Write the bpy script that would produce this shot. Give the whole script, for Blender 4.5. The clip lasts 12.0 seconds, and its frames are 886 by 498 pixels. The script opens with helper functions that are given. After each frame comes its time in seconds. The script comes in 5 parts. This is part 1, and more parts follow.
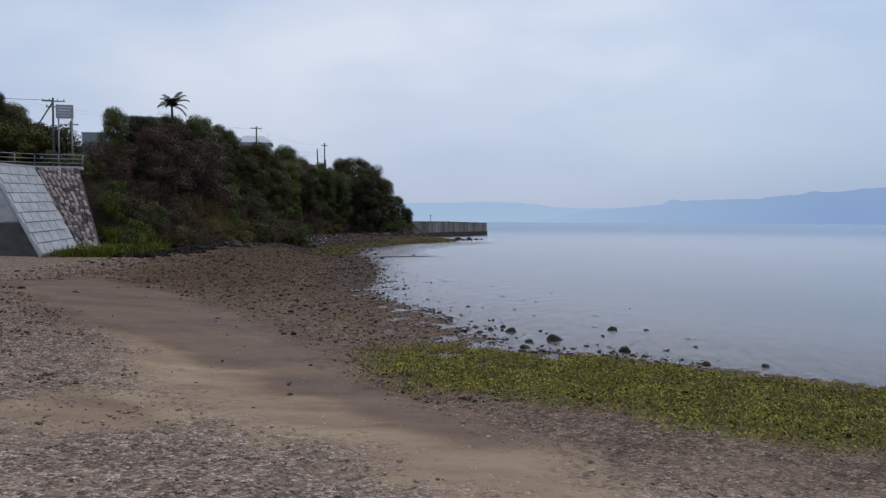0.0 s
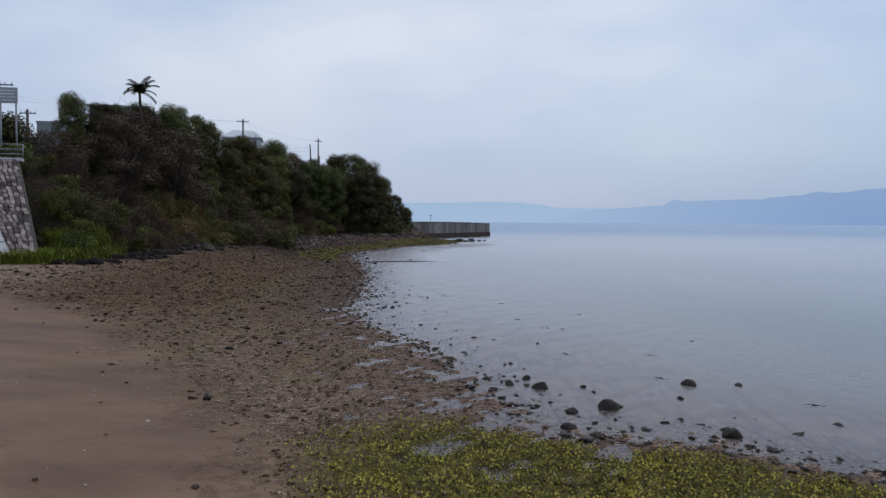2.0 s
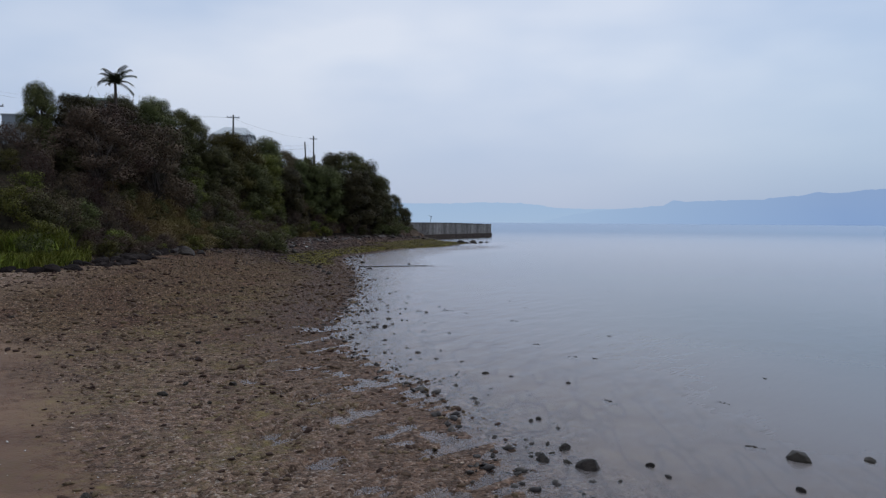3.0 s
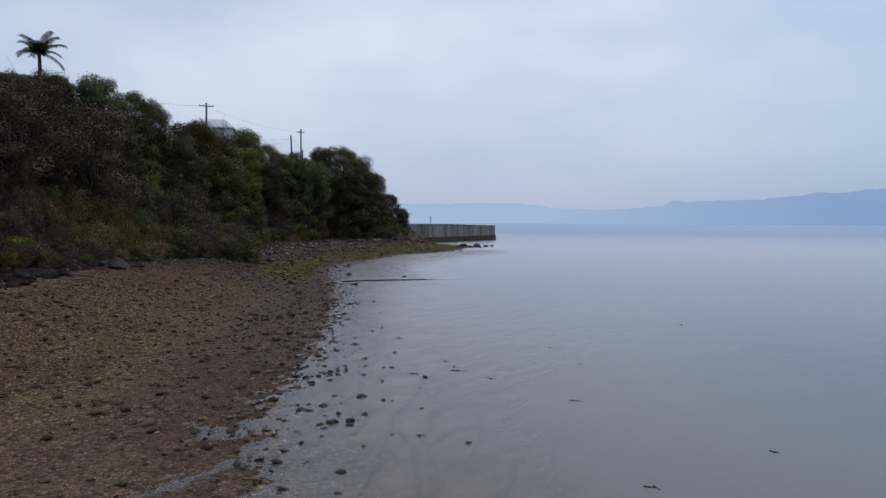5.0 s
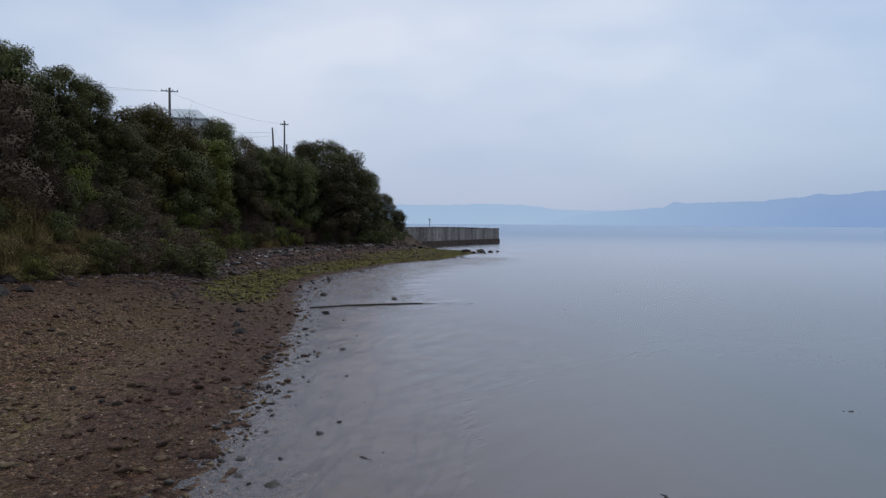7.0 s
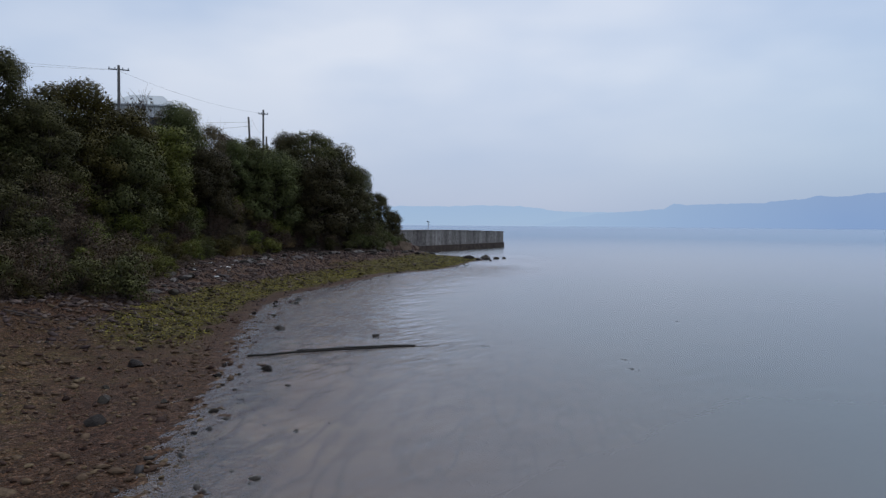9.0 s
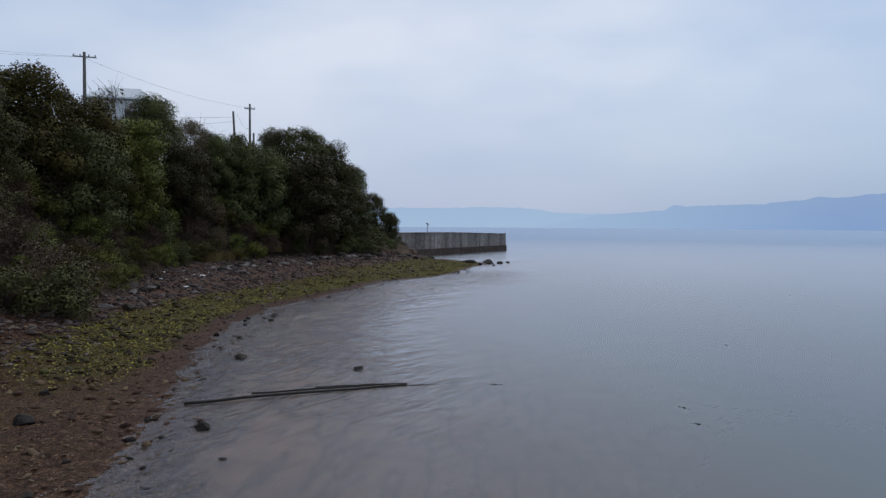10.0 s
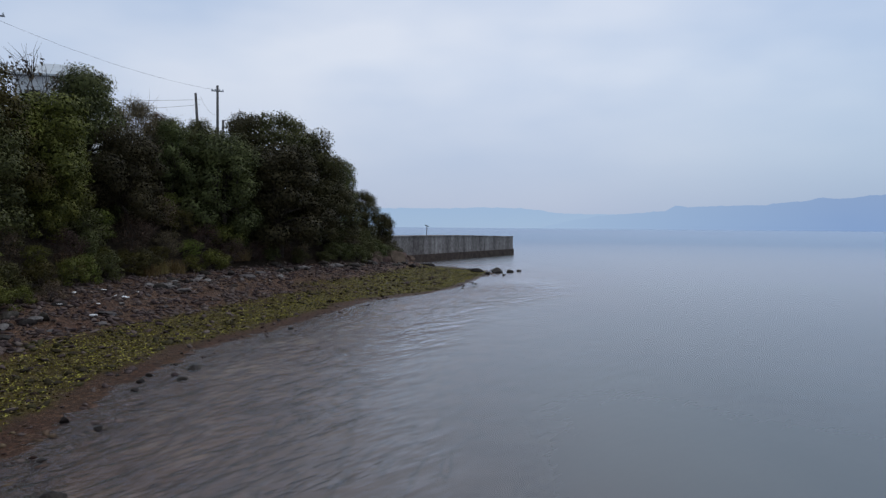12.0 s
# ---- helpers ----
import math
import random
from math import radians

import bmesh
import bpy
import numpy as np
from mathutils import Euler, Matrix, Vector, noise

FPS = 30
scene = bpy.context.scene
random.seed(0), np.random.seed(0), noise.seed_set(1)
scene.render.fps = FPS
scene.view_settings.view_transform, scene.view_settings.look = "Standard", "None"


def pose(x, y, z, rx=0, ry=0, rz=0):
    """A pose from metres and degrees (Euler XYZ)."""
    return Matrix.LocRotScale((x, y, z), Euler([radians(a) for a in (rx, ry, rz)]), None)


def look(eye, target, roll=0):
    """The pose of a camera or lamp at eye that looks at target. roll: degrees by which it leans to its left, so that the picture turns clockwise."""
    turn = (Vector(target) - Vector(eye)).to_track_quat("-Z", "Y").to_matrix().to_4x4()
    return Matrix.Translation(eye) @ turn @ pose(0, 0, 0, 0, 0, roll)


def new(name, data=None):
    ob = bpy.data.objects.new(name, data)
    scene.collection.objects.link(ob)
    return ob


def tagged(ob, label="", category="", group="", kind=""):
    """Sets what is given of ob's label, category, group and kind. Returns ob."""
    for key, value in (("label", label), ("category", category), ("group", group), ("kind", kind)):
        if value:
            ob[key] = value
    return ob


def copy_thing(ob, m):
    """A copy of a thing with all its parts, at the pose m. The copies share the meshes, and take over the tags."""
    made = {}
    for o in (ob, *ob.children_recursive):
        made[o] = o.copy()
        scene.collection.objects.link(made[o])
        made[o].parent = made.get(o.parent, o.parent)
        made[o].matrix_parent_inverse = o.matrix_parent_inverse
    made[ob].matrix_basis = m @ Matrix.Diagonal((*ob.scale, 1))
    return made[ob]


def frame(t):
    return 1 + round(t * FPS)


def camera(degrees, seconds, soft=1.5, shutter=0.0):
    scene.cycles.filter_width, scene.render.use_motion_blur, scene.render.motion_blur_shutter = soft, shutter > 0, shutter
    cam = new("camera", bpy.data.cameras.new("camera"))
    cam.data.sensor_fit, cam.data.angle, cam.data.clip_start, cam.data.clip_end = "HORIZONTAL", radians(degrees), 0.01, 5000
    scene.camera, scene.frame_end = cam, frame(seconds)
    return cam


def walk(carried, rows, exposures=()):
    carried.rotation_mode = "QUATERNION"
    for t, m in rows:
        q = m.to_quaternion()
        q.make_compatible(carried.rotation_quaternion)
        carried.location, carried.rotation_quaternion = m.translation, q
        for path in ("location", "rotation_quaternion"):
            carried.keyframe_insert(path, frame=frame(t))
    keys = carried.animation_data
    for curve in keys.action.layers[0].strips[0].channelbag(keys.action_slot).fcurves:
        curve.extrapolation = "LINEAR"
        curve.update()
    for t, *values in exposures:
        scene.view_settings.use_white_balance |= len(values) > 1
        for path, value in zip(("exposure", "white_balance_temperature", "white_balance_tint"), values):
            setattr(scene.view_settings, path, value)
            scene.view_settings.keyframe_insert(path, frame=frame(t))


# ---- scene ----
cam = camera(66.0, 12.0, soft=1.3)
PATH = [
    (0, (0.157, 1.4, 3.272), (0.165, 3.398, 3.191), 0.3),
    (0.5, (0.213, 2.816, 3.275), (0.217, 4.815, 3.194), 0.3),
    (1, (0.235, 4.386, 3.271), (0.239, 6.385, 3.191), 0.3),
    (1.5, (0.243, 6.124, 3.297), (0.247, 8.123, 3.218), 0.4),
    (2, (0.285, 8.03, 3.33), (0.289, 10.029, 3.249), 0.4),
    (2.5, (0.281, 10.025, 3.364), (0.285, 12.024, 3.284), 0.4),
    (4.5, (-0.005, 19.672, 3.511), (-0.001, 21.671, 3.432), 0.3),
    (5, (0.029, 22.052, 3.575), (0.034, 24.05, 3.497), 0.3),
    (5.5, (0.053, 24.474, 3.67), (0.058, 26.472, 3.593), 0.3),
    (6, (0.122, 26.89, 3.738), (0.126, 28.889, 3.663), 0.4),
    (6.5, (0.015, 29.418, 3.784), (0.021, 31.416, 3.709), 0.4),
    (7, (-0.02, 31.995, 3.846), (-0.014, 33.994, 3.771), 0.4),
    (9, (-0.082, 41.946, 4.036), (-0.074, 43.945, 3.965), 0.5),
    (9.5, (-0.081, 44.48, 4.072), (-0.073, 46.479, 4.004), 0.5),
    (10, (-0.054, 46.962, 4.105), (-0.046, 48.961, 4.039), 0.4),
    (10.5, (-0.034, 49.512, 4.187), (-0.028, 51.511, 4.121), 0.4),
    (11, (-0.066, 52.051, 4.254), (-0.059, 54.049, 4.188), 0.5),
    (11.5, (-0.094, 54.647, 4.341), (-0.086, 56.646, 4.274), 0.5),
    (12, (-0.089, 57.251, 4.365), (-0.083, 59.25, 4.3), 0.5),
]
walk(cam, [(t, look(eye, target, roll)) for t, eye, target, roll in PATH])


# ---------------------------------------------------------------- world and light
world = bpy.data.worlds.new("overcast_sky")
scene.world = world
world.use_nodes = True
wt = world.node_tree
wt.nodes.clear()
w_out = wt.nodes.new("ShaderNodeOutputWorld")
w_bg = wt.nodes.new("ShaderNodeBackground")
w_sky = wt.nodes.new("ShaderNodeTexSky")
w_sky.sky_type = "NISHITA"
w_sky.sun_disc = False
w_sky.sun_elevation = radians(52)
w_sky.sun_rotation = radians(35)
w_sky.dust_density = 3.0
w_dim = wt.nodes.new("ShaderNodeVectorMath")
w_dim.operation = "SCALE"
w_dim.inputs["Scale"].default_value = 0.09
w_geo = wt.nodes.new("ShaderNodeTexCoord")
w_map = wt.nodes.new("ShaderNodeMapping")
w_map.inputs["Scale"].default_value = (1.0, 1.0, 2.6)
w_noise = wt.nodes.new("ShaderNodeTexNoise")
w_noise.inputs["Scale"].default_value = 2.1
w_noise.inputs["Detail"].default_value = 4.0
w_noise.inputs["Roughness"].default_value = 0.45
w_ramp = wt.nodes.new("ShaderNodeValToRGB")
w_ramp.color_ramp.elements[0].position = 0.34
w_ramp.color_ramp.elements[0].color = (0.48, 0.60, 0.81, 1)
w_ramp.color_ramp.elements[1].position = 0.62
w_ramp.color_ramp.elements[1].color = (0.74, 0.80, 0.92, 1)
w_sep = wt.nodes.new("ShaderNodeSeparateXYZ")
w_low = wt.nodes.new("ShaderNodeValToRGB")
w_low.color_ramp.elements[0].position = 0.0
w_low.color_ramp.elements[0].color = (1, 1, 1, 1)
w_low.color_ramp.elements[1].position = 0.22
w_low.color_ramp.elements[1].color = (0, 0, 0, 1)
w_haze = wt.nodes.new("ShaderNodeMix")
w_haze.data_type = "RGBA"
w_haze.inputs[7].default_value = (0.48, 0.565, 0.75, 1)
w_side = wt.nodes.new("ShaderNodeMapRange")
w_side.interpolation_type = "SMOOTHSTEP"
w_side.inputs[1].default_value, w_side.inputs[2].default_value = 0.05, 0.6
w_up = wt.nodes.new("ShaderNodeMapRange")
w_up.interpolation_type = "SMOOTHSTEP"
w_up.inputs[1].default_value, w_up.inputs[2].default_value = 0.05, 0.42
w_up.inputs[3].default_value, w_up.inputs[4].default_value = 1.0, 0.0
w_thin = wt.nodes.new("ShaderNodeMath")
w_thin.operation = "MULTIPLY"
w_blue = wt.nodes.new("ShaderNodeMix")
w_blue.data_type, w_blue.blend_type = "RGBA", "MULTIPLY"
w_blue.inputs[7].default_value = (0.70, 0.82, 0.90, 1)
w_mix = wt.nodes.new("ShaderNodeMix")
w_mix.data_type = "RGBA"
w_mix.inputs[0].default_value = 0.15
for a, b in ((w_geo.outputs["Generated"], w_map.inputs["Vector"]), (w_map.outputs[0], w_noise.inputs["Vector"]),
             (w_noise.outputs["Fac"], w_ramp.inputs["Fac"]), (w_geo.outputs["Generated"], w_sep.inputs[0]),
             (w_sep.outputs["Z"], w_low.inputs["Fac"]), (w_low.outputs["Color"], w_haze.inputs[0]),
             (w_ramp.outputs["Color"], w_haze.inputs[6]), (w_sky.outputs["Color"], w_dim.inputs[0]),
             (w_sep.outputs["X"], w_side.inputs[0]), (w_sep.outputs["Z"], w_up.inputs[0]),
             (w_side.outputs[0], w_thin.inputs[0]), (w_up.outputs[0], w_thin.inputs[1]), (w_thin.outputs[0], w_blue.inputs[0]),
             (w_haze.outputs[2], w_blue.inputs[6]), (w_blue.outputs[2], w_mix.inputs[6]), (w_dim.outputs[0], w_mix.inputs[7]),
             (w_mix.outputs[2], w_bg.inputs["Color"]), (w_bg.outputs[0], w_out.inputs["Surface"])):
    wt.links.new(a, b)
w_bg.inputs["Strength"].default_value = 1.0

sun = new("sun", bpy.data.lights.new("sun", "SUN"))
sun.data.energy = 0.6
sun.data.angle = radians(25)
sun.data.color = (1.0, 0.97, 0.92)
sun.matrix_world = look((60, 80, 100), (0, 40, 0))


# ---------------------------------------------------------------- material helpers
def material(name):
    m = bpy.data.materials.new(name)
    m.use_nodes = True
    return m, m.node_tree, m.node_tree.nodes["Principled BSDF"]


def node(nt, kind, **values):
    n = nt.nodes.new(kind)
    for key, value in values.items():
        n.inputs[key.replace("_", " ")].default_value = value
    return n


def ramp(nt, fac, stops):
    r = nt.nodes.new("ShaderNodeValToRGB")
    el = r.color_ramp.elements
    while len(el) < len(stops):
        el.new(0.5)
    for e, (p, c) in zip(el, stops):
        e.position, e.color = p, (*c, 1) if len(c) == 3 else c
    nt.links.new(fac, r.inputs["Fac"])
    return r.outputs["Color"]


def mix(nt, fac, a, b, blend="MIX"):
    m = nt.nodes.new("ShaderNodeMix")
    m.data_type, m.blend_type = "RGBA", blend
    for value, socket in ((fac, m.inputs[0]), (a, m.inputs[6]), (b, m.inputs[7])):
        if isinstance(value, bpy.types.NodeSocket):
            nt.links.new(value, socket)
        elif isinstance(value, tuple):
            socket.default_value = (*value, 1)
        else:
            socket.default_value = value
    return m.outputs[2]


def math_node(nt, op, a, b=None):
    m = nt.nodes.new("ShaderNodeMath")
    m.operation = op
    for value, socket in ((a, m.inputs[0]), (b, m.inputs[1])):
        if isinstance(value, bpy.types.NodeSocket):
            nt.links.new(value, socket)
        elif value is not None:
            socket.default_value = value
    return m.outputs[0]


def place(nt, scale=(1, 1, 1), which="Object", turn=0.0):
    c = nt.nodes.new("ShaderNodeTexCoord")
    m = nt.nodes.new("ShaderNodeMapping")
    m.inputs["Scale"].default_value = scale
    m.inputs["Rotation"].default_value = (0, 0, radians(turn))
    nt.links.new(c.outputs[which], m.inputs["Vector"])
    return m.outputs[0]


def drawn_out(nt, across, along, turn):
    """Coordinates stretched along a direction on the ground, turn degrees from the x axis; sizes in metres."""
    c = nt.nodes.new("ShaderNodeTexCoord")
    m = nt.nodes.new("ShaderNodeMapping")
    m.vector_type = "TEXTURE"
    m.inputs["Rotation"].default_value = (0, 0, radians(turn))
    m.inputs["Scale"].default_value = (along, across, 1)
    nt.links.new(c.outputs["Object"], m.inputs["Vector"])
    return m.outputs[0]


def grain(nt, vector, scale, detail=4.0, rough=0.55):
    n = node(nt, "ShaderNodeTexNoise", Scale=scale, Detail=detail, Roughness=rough)
    nt.links.new(vector, n.inputs["Vector"])
    return n.outputs["Fac"]


def bump(nt, bsdf, height, strength=0.5, distance=0.05):
    b = node(nt, "ShaderNodeBump", Strength=strength, Distance=distance)
    nt.links.new(height, b.inputs["Height"])
    nt.links.new(b.outputs[0], bsdf.inputs["Normal"])


def speckled(name, dark, light, scale=6.0, rough=0.8, relief=0.4, distance=0.03, random_by=None, metal=0.0, second=40.0, sheen=0.15, vary=0.9):
    """Two scales of grain between two colours; random_by 'object' or 'island' shifts each piece."""
    m, nt, b = material(name)
    v = place(nt)
    f = math_node(nt, "ADD", math_node(nt, "MULTIPLY", grain(nt, v, scale), 0.6), math_node(nt, "MULTIPLY", grain(nt, v, second, 3), 0.4))
    col = ramp(nt, f, [(0.32, dark), (0.68, light)])
    if random_by:
        if random_by == "object":
            r = nt.nodes.new("ShaderNodeObjectInfo").outputs["Random"]
        else:
            r = nt.nodes.new("ShaderNodeNewGeometry").outputs["Random Per Island"]
        h = node(nt, "ShaderNodeHueSaturation")
        nt.links.new(col, h.inputs["Color"])
        nt.links.new(math_node(nt, "ADD", math_node(nt, "MULTIPLY", r, vary), 1 - vary / 2), h.inputs["Value"])
        nt.links.new(math_node(nt, "ADD", math_node(nt, "MULTIPLY", r, 0.05), 0.475), h.inputs["Hue"])
        col = h.outputs["Color"]
    nt.links.new(col, b.inputs["Base Color"])
    b.inputs["Roughness"].default_value = rough
    b.inputs["Metallic"].default_value = metal
    b.inputs["Specular IOR Level"].default_value = sheen
    bump(nt, b, f, relief, distance)
    return m


# ---------------------------------------------------------------- materials
def ground_material():
    m, nt, b = material("beach_ground")
    v = place(nt)
    attr = {}
    for key in ("sand", "algae", "earth", "wet", "brown", "drowned"):
        a = nt.nodes.new("ShaderNodeAttribute")
        a.attribute_name = key
        attr[key] = a.outputs["Fac"]
    fine, mid, wide = grain(nt, v, 26, 5, 0.7), grain(nt, v, 5.5, 5, 0.6), grain(nt, v, 0.55, 4, 0.55)
    vor = node(nt, "ShaderNodeTexVoronoi", Scale=24.0)
    nt.links.new(v, vor.inputs["Vector"])
    cell = nt.nodes.new("ShaderNodeSeparateColor")
    nt.links.new(vor.outputs["Color"], cell.inputs[0])
    # shingle of broken stone and shell
    shingle = ramp(nt, cell.outputs[0], [(0.0, (0.10, 0.068, 0.052)), (0.4, (0.31, 0.222, 0.176)), (0.82, (0.50, 0.385, 0.315)), (0.97, (0.74, 0.67, 0.60))])
    shingle = mix(nt, math_node(nt, "MULTIPLY", mid, 0.55), shingle, (0.27, 0.194, 0.143))
    shingle = mix(nt, attr["brown"], shingle, ramp(nt, cell.outputs[1], [(0.0, (0.030, 0.019, 0.012)), (0.55, (0.142, 0.087, 0.050)), (0.9, (0.31, 0.205, 0.13)), (1.0, (0.52, 0.43, 0.34))]))
    # broad patches: olive weed film, purple-brown and ochre stone
    film = grain(nt, drawn_out(nt, 2.2, 5.0, 100), 1.0, 4, 0.6)
    tint = ramp(nt, film, [(0.36, (0.82, 0.72, 0.74)), (0.5, (1.0, 1.0, 1.0)), (0.64, (0.96, 0.95, 0.82))])
    shingle = mix(nt, attr["brown"], shingle, mix(nt, 1.0, shingle, tint, "MULTIPLY"))
    lump = node(nt, "ShaderNodeTexVoronoi", Scale=7.5)
    nt.links.new(v, lump.inputs["Vector"])
    shade = nt.nodes.new("ShaderNodeSeparateColor")
    nt.links.new(lump.outputs["Color"], shade.inputs[0])
    shingle = mix(nt, 0.75, shingle, ramp(nt, shade.outputs[2], [(0.0, (0.5, 0.5, 0.5)), (1.0, (1.35, 1.3, 1.25))]), "MULTIPLY")
    # fine sand, damp in streaks
    streak = grain(nt, place(nt, (0.28, 0.8, 1.0), turn=30), 0.9, 6, 0.62)
    sand = ramp(nt, streak, [(0.34, (0.23, 0.155, 0.105)), (0.5, (0.345, 0.245, 0.162)), (0.66, (0.45, 0.335, 0.215))])
    sand = mix(nt, math_node(nt, "MULTIPLY", fine, 0.25), sand, (0.16, 0.12, 0.10))
    # break the borders up
    def edge(k, amount=0.55, sharp=0.16):
        f = math_node(nt, "ADD", attr[k], math_node(nt, "MULTIPLY", math_node(nt, "SUBTRACT", math_node(nt, "ADD", math_node(nt, "MULTIPLY", wide, 0.5), math_node(nt, "MULTIPLY", mid, 0.5)), 0.5), amount))
        mr = node(nt, "ShaderNodeMapRange")
        mr.inputs[1].default_value, mr.inputs[2].default_value = 0.5 - sharp, 0.5 + sharp
        nt.links.new(f, mr.inputs[0])
        return mr.outputs[0]
    col = mix(nt, edge("sand", 2.6, 0.3), shingle, sand)
    weed = ramp(nt, math_node(nt, "ADD", math_node(nt, "MULTIPLY", mid, 0.65), math_node(nt, "MULTIPLY", fine, 0.35)), [(0.36, (0.075, 0.058, 0.026)), (0.52, (0.17, 0.155, 0.042)), (0.68, (0.33, 0.31, 0.07))])
    col = mix(nt, edge("algae", 1.6, 0.3), col, weed)
    earth = ramp(nt, mid, [(0.35, (0.028, 0.022, 0.017)), (0.7, (0.07, 0.058, 0.038))])
    col = mix(nt, edge("earth", 0.5, 0.12), col, earth)
    wet = math_node(nt, "MULTIPLY", attr["wet"], 0.86)
    col = mix(nt, wet, col, (0.37, 0.265, 0.225), "MULTIPLY")
    # ridge shading on the drowned sand put into colour: dark troughs, lighter crests
    ridge = grain(nt, drawn_out(nt, 0.75, 3.2, 84), 1.0, 3, 0.5)
    trough = ramp(nt, math_node(nt, "ABSOLUTE", math_node(nt, "SUBTRACT", ridge, 0.47)), [(0.0, (0.34, 0.32, 0.32)), (0.045, (0.86, 0.86, 0.86)), (0.13, (1.12, 1.1, 1.08))])
    col = mix(nt, math_node(nt, "MULTIPLY", attr["drowned"], 0.85), col, mix(nt, 1.0, col, trough, "MULTIPLY"))
    nt.links.new(col, b.inputs["Base Color"])
    rr = node(nt, "ShaderNodeMapRange")
    rr.inputs[3].default_value, rr.inputs[4].default_value = 0.95, 0.5
    nt.links.new(attr["wet"], rr.inputs[0])
    nt.links.new(rr.outputs[0], b.inputs["Roughness"])
    shine = math_node(nt, "MULTIPLY", math_node(nt, "MULTIPLY", edge("sand", 2.6, 0.3), attr["wet"]), 0.06)
    nt.links.new(math_node(nt, "ADD", shine, 0.1), b.inputs["Specular IOR Level"])
    high = math_node(nt, "ADD", math_node(nt, "MULTIPLY", vor.outputs["Distance"], -1.0), math_node(nt, "MULTIPLY", fine, 0.5))
    high = math_node(nt, "MULTIPLY", high, math_node(nt, "SUBTRACT", 1.05, edge("sand", 2.6, 0.3)))
    bump(nt, b, high, 1.0, 0.06)
    return m


def water_material():
    m, nt, b = material("shallow_sea_water")
    nt.nodes.remove(b)
    a = nt.nodes.new("ShaderNodeAttribute")
    a.attribute_name = "murk"
    n = nt.nodes.new("ShaderNodeAttribute")
    n.attribute_name = "ripple"
    patch = grain(nt, place(nt, (0.05, 0.02, 1)), 1.0, 4, 0.6)
    body = nt.nodes.new("ShaderNodeBsdfDiffuse")
    deep = ramp(nt, patch, [(0.35, (0.100, 0.126, 0.136)), (0.65, (0.14, 0.166, 0.172))])
    n2 = node(nt, "ShaderNodeMapRange")
    n2.inputs[1].default_value, n2.inputs[2].default_value = 0.0, 1.0
    sh = nt.nodes.new("ShaderNodeAttribute")
    sh.attribute_name = "offshore"
    nt.links.new(sh.outputs["Fac"], n2.inputs[0])
    nt.links.new(mix(nt, n2.outputs[0], mix(nt, n.outputs["Fac"], (0.212, 0.188, 0.184), (0.155, 0.128, 0.12)), deep), body.inputs["Color"])
    clear = nt.nodes.new("ShaderNodeBsdfTransparent")
    gloss = node(nt, "ShaderNodeBsdfGlossy", Roughness=0.27)
    # Weaker, bluer far reflection is painted into the gloss tint by distance.
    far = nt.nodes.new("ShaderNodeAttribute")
    far.attribute_name = "far_dim"
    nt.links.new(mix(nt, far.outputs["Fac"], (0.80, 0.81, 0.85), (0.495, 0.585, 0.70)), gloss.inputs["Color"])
    fres = node(nt, "ShaderNodeFresnel", IOR=1.333)
    inner, outer = nt.nodes.new("ShaderNodeMixShader"), nt.nodes.new("ShaderNodeMixShader")
    nt.links.new(a.outputs["Fac"], inner.inputs[0])
    nt.links.new(clear.outputs[0], inner.inputs[1])
    nt.links.new(body.outputs[0], inner.inputs[2])
    nt.links.new(fres.outputs[0], outer.inputs[0])
    nt.links.new(inner.outputs[0], outer.inputs[1])
    nt.links.new(gloss.outputs[0], outer.inputs[2])
    nt.links.new(outer.outputs[0], nt.nodes["Material Output"].inputs["Surface"])
    long = grain(nt, drawn_out(nt, 0.52, 1.6, 60), 1.0, 2, 0.45)
    small = grain(nt, drawn_out(nt, 0.24, 0.7, 48), 1.0, 2, 0.5)
    h = math_node(nt, "MULTIPLY", math_node(nt, "ADD", long, math_node(nt, "MULTIPLY", small, 0.34)), n.outputs["Fac"])
    bp = node(nt, "ShaderNodeBump", Strength=1.0, Distance=0.46)
    nt.links.new(h, bp.inputs["Height"])
    nt.links.new(bp.outputs[0], gloss.inputs["Normal"])
    nt.links.new(bp.outputs[0], fres.inputs["Normal"])
    return m


def leaf_material(name, dark, light, spread=1.0, patch=4.5):
    m, nt, b = material(name)
    r = nt.nodes.new("ShaderNodeNewGeometry").outputs["Random Per Island"]
    o = nt.nodes.new("ShaderNodeObjectInfo").outputs["Random"]
    f = math_node(nt, "ADD", math_node(nt, "MULTIPLY", r, 0.3), math_node(nt, "MULTIPLY", grain(nt, place(nt), patch, 3), 0.7))
    col = ramp(nt, f, [(0.3, dark), (0.68, light)])
    h = node(nt, "ShaderNodeHueSaturation")
    nt.links.new(col, h.inputs["Color"])
    nt.links.new(math_node(nt, "ADD", math_node(nt, "MULTIPLY", o, 0.08 * spread), 0.5 - 0.045 * spread), h.inputs["Hue"])
    nt.links.new(math_node(nt, "ADD", math_node(nt, "MULTIPLY", o, 0.9), 0.6), h.inputs["Value"])
    nt.links.new(h.outputs["Color"], b.inputs["Base Color"])
    b.inputs["Roughness"].default_value = 0.6
    b.inputs["Specular IOR Level"].default_value = 0.12
    return m


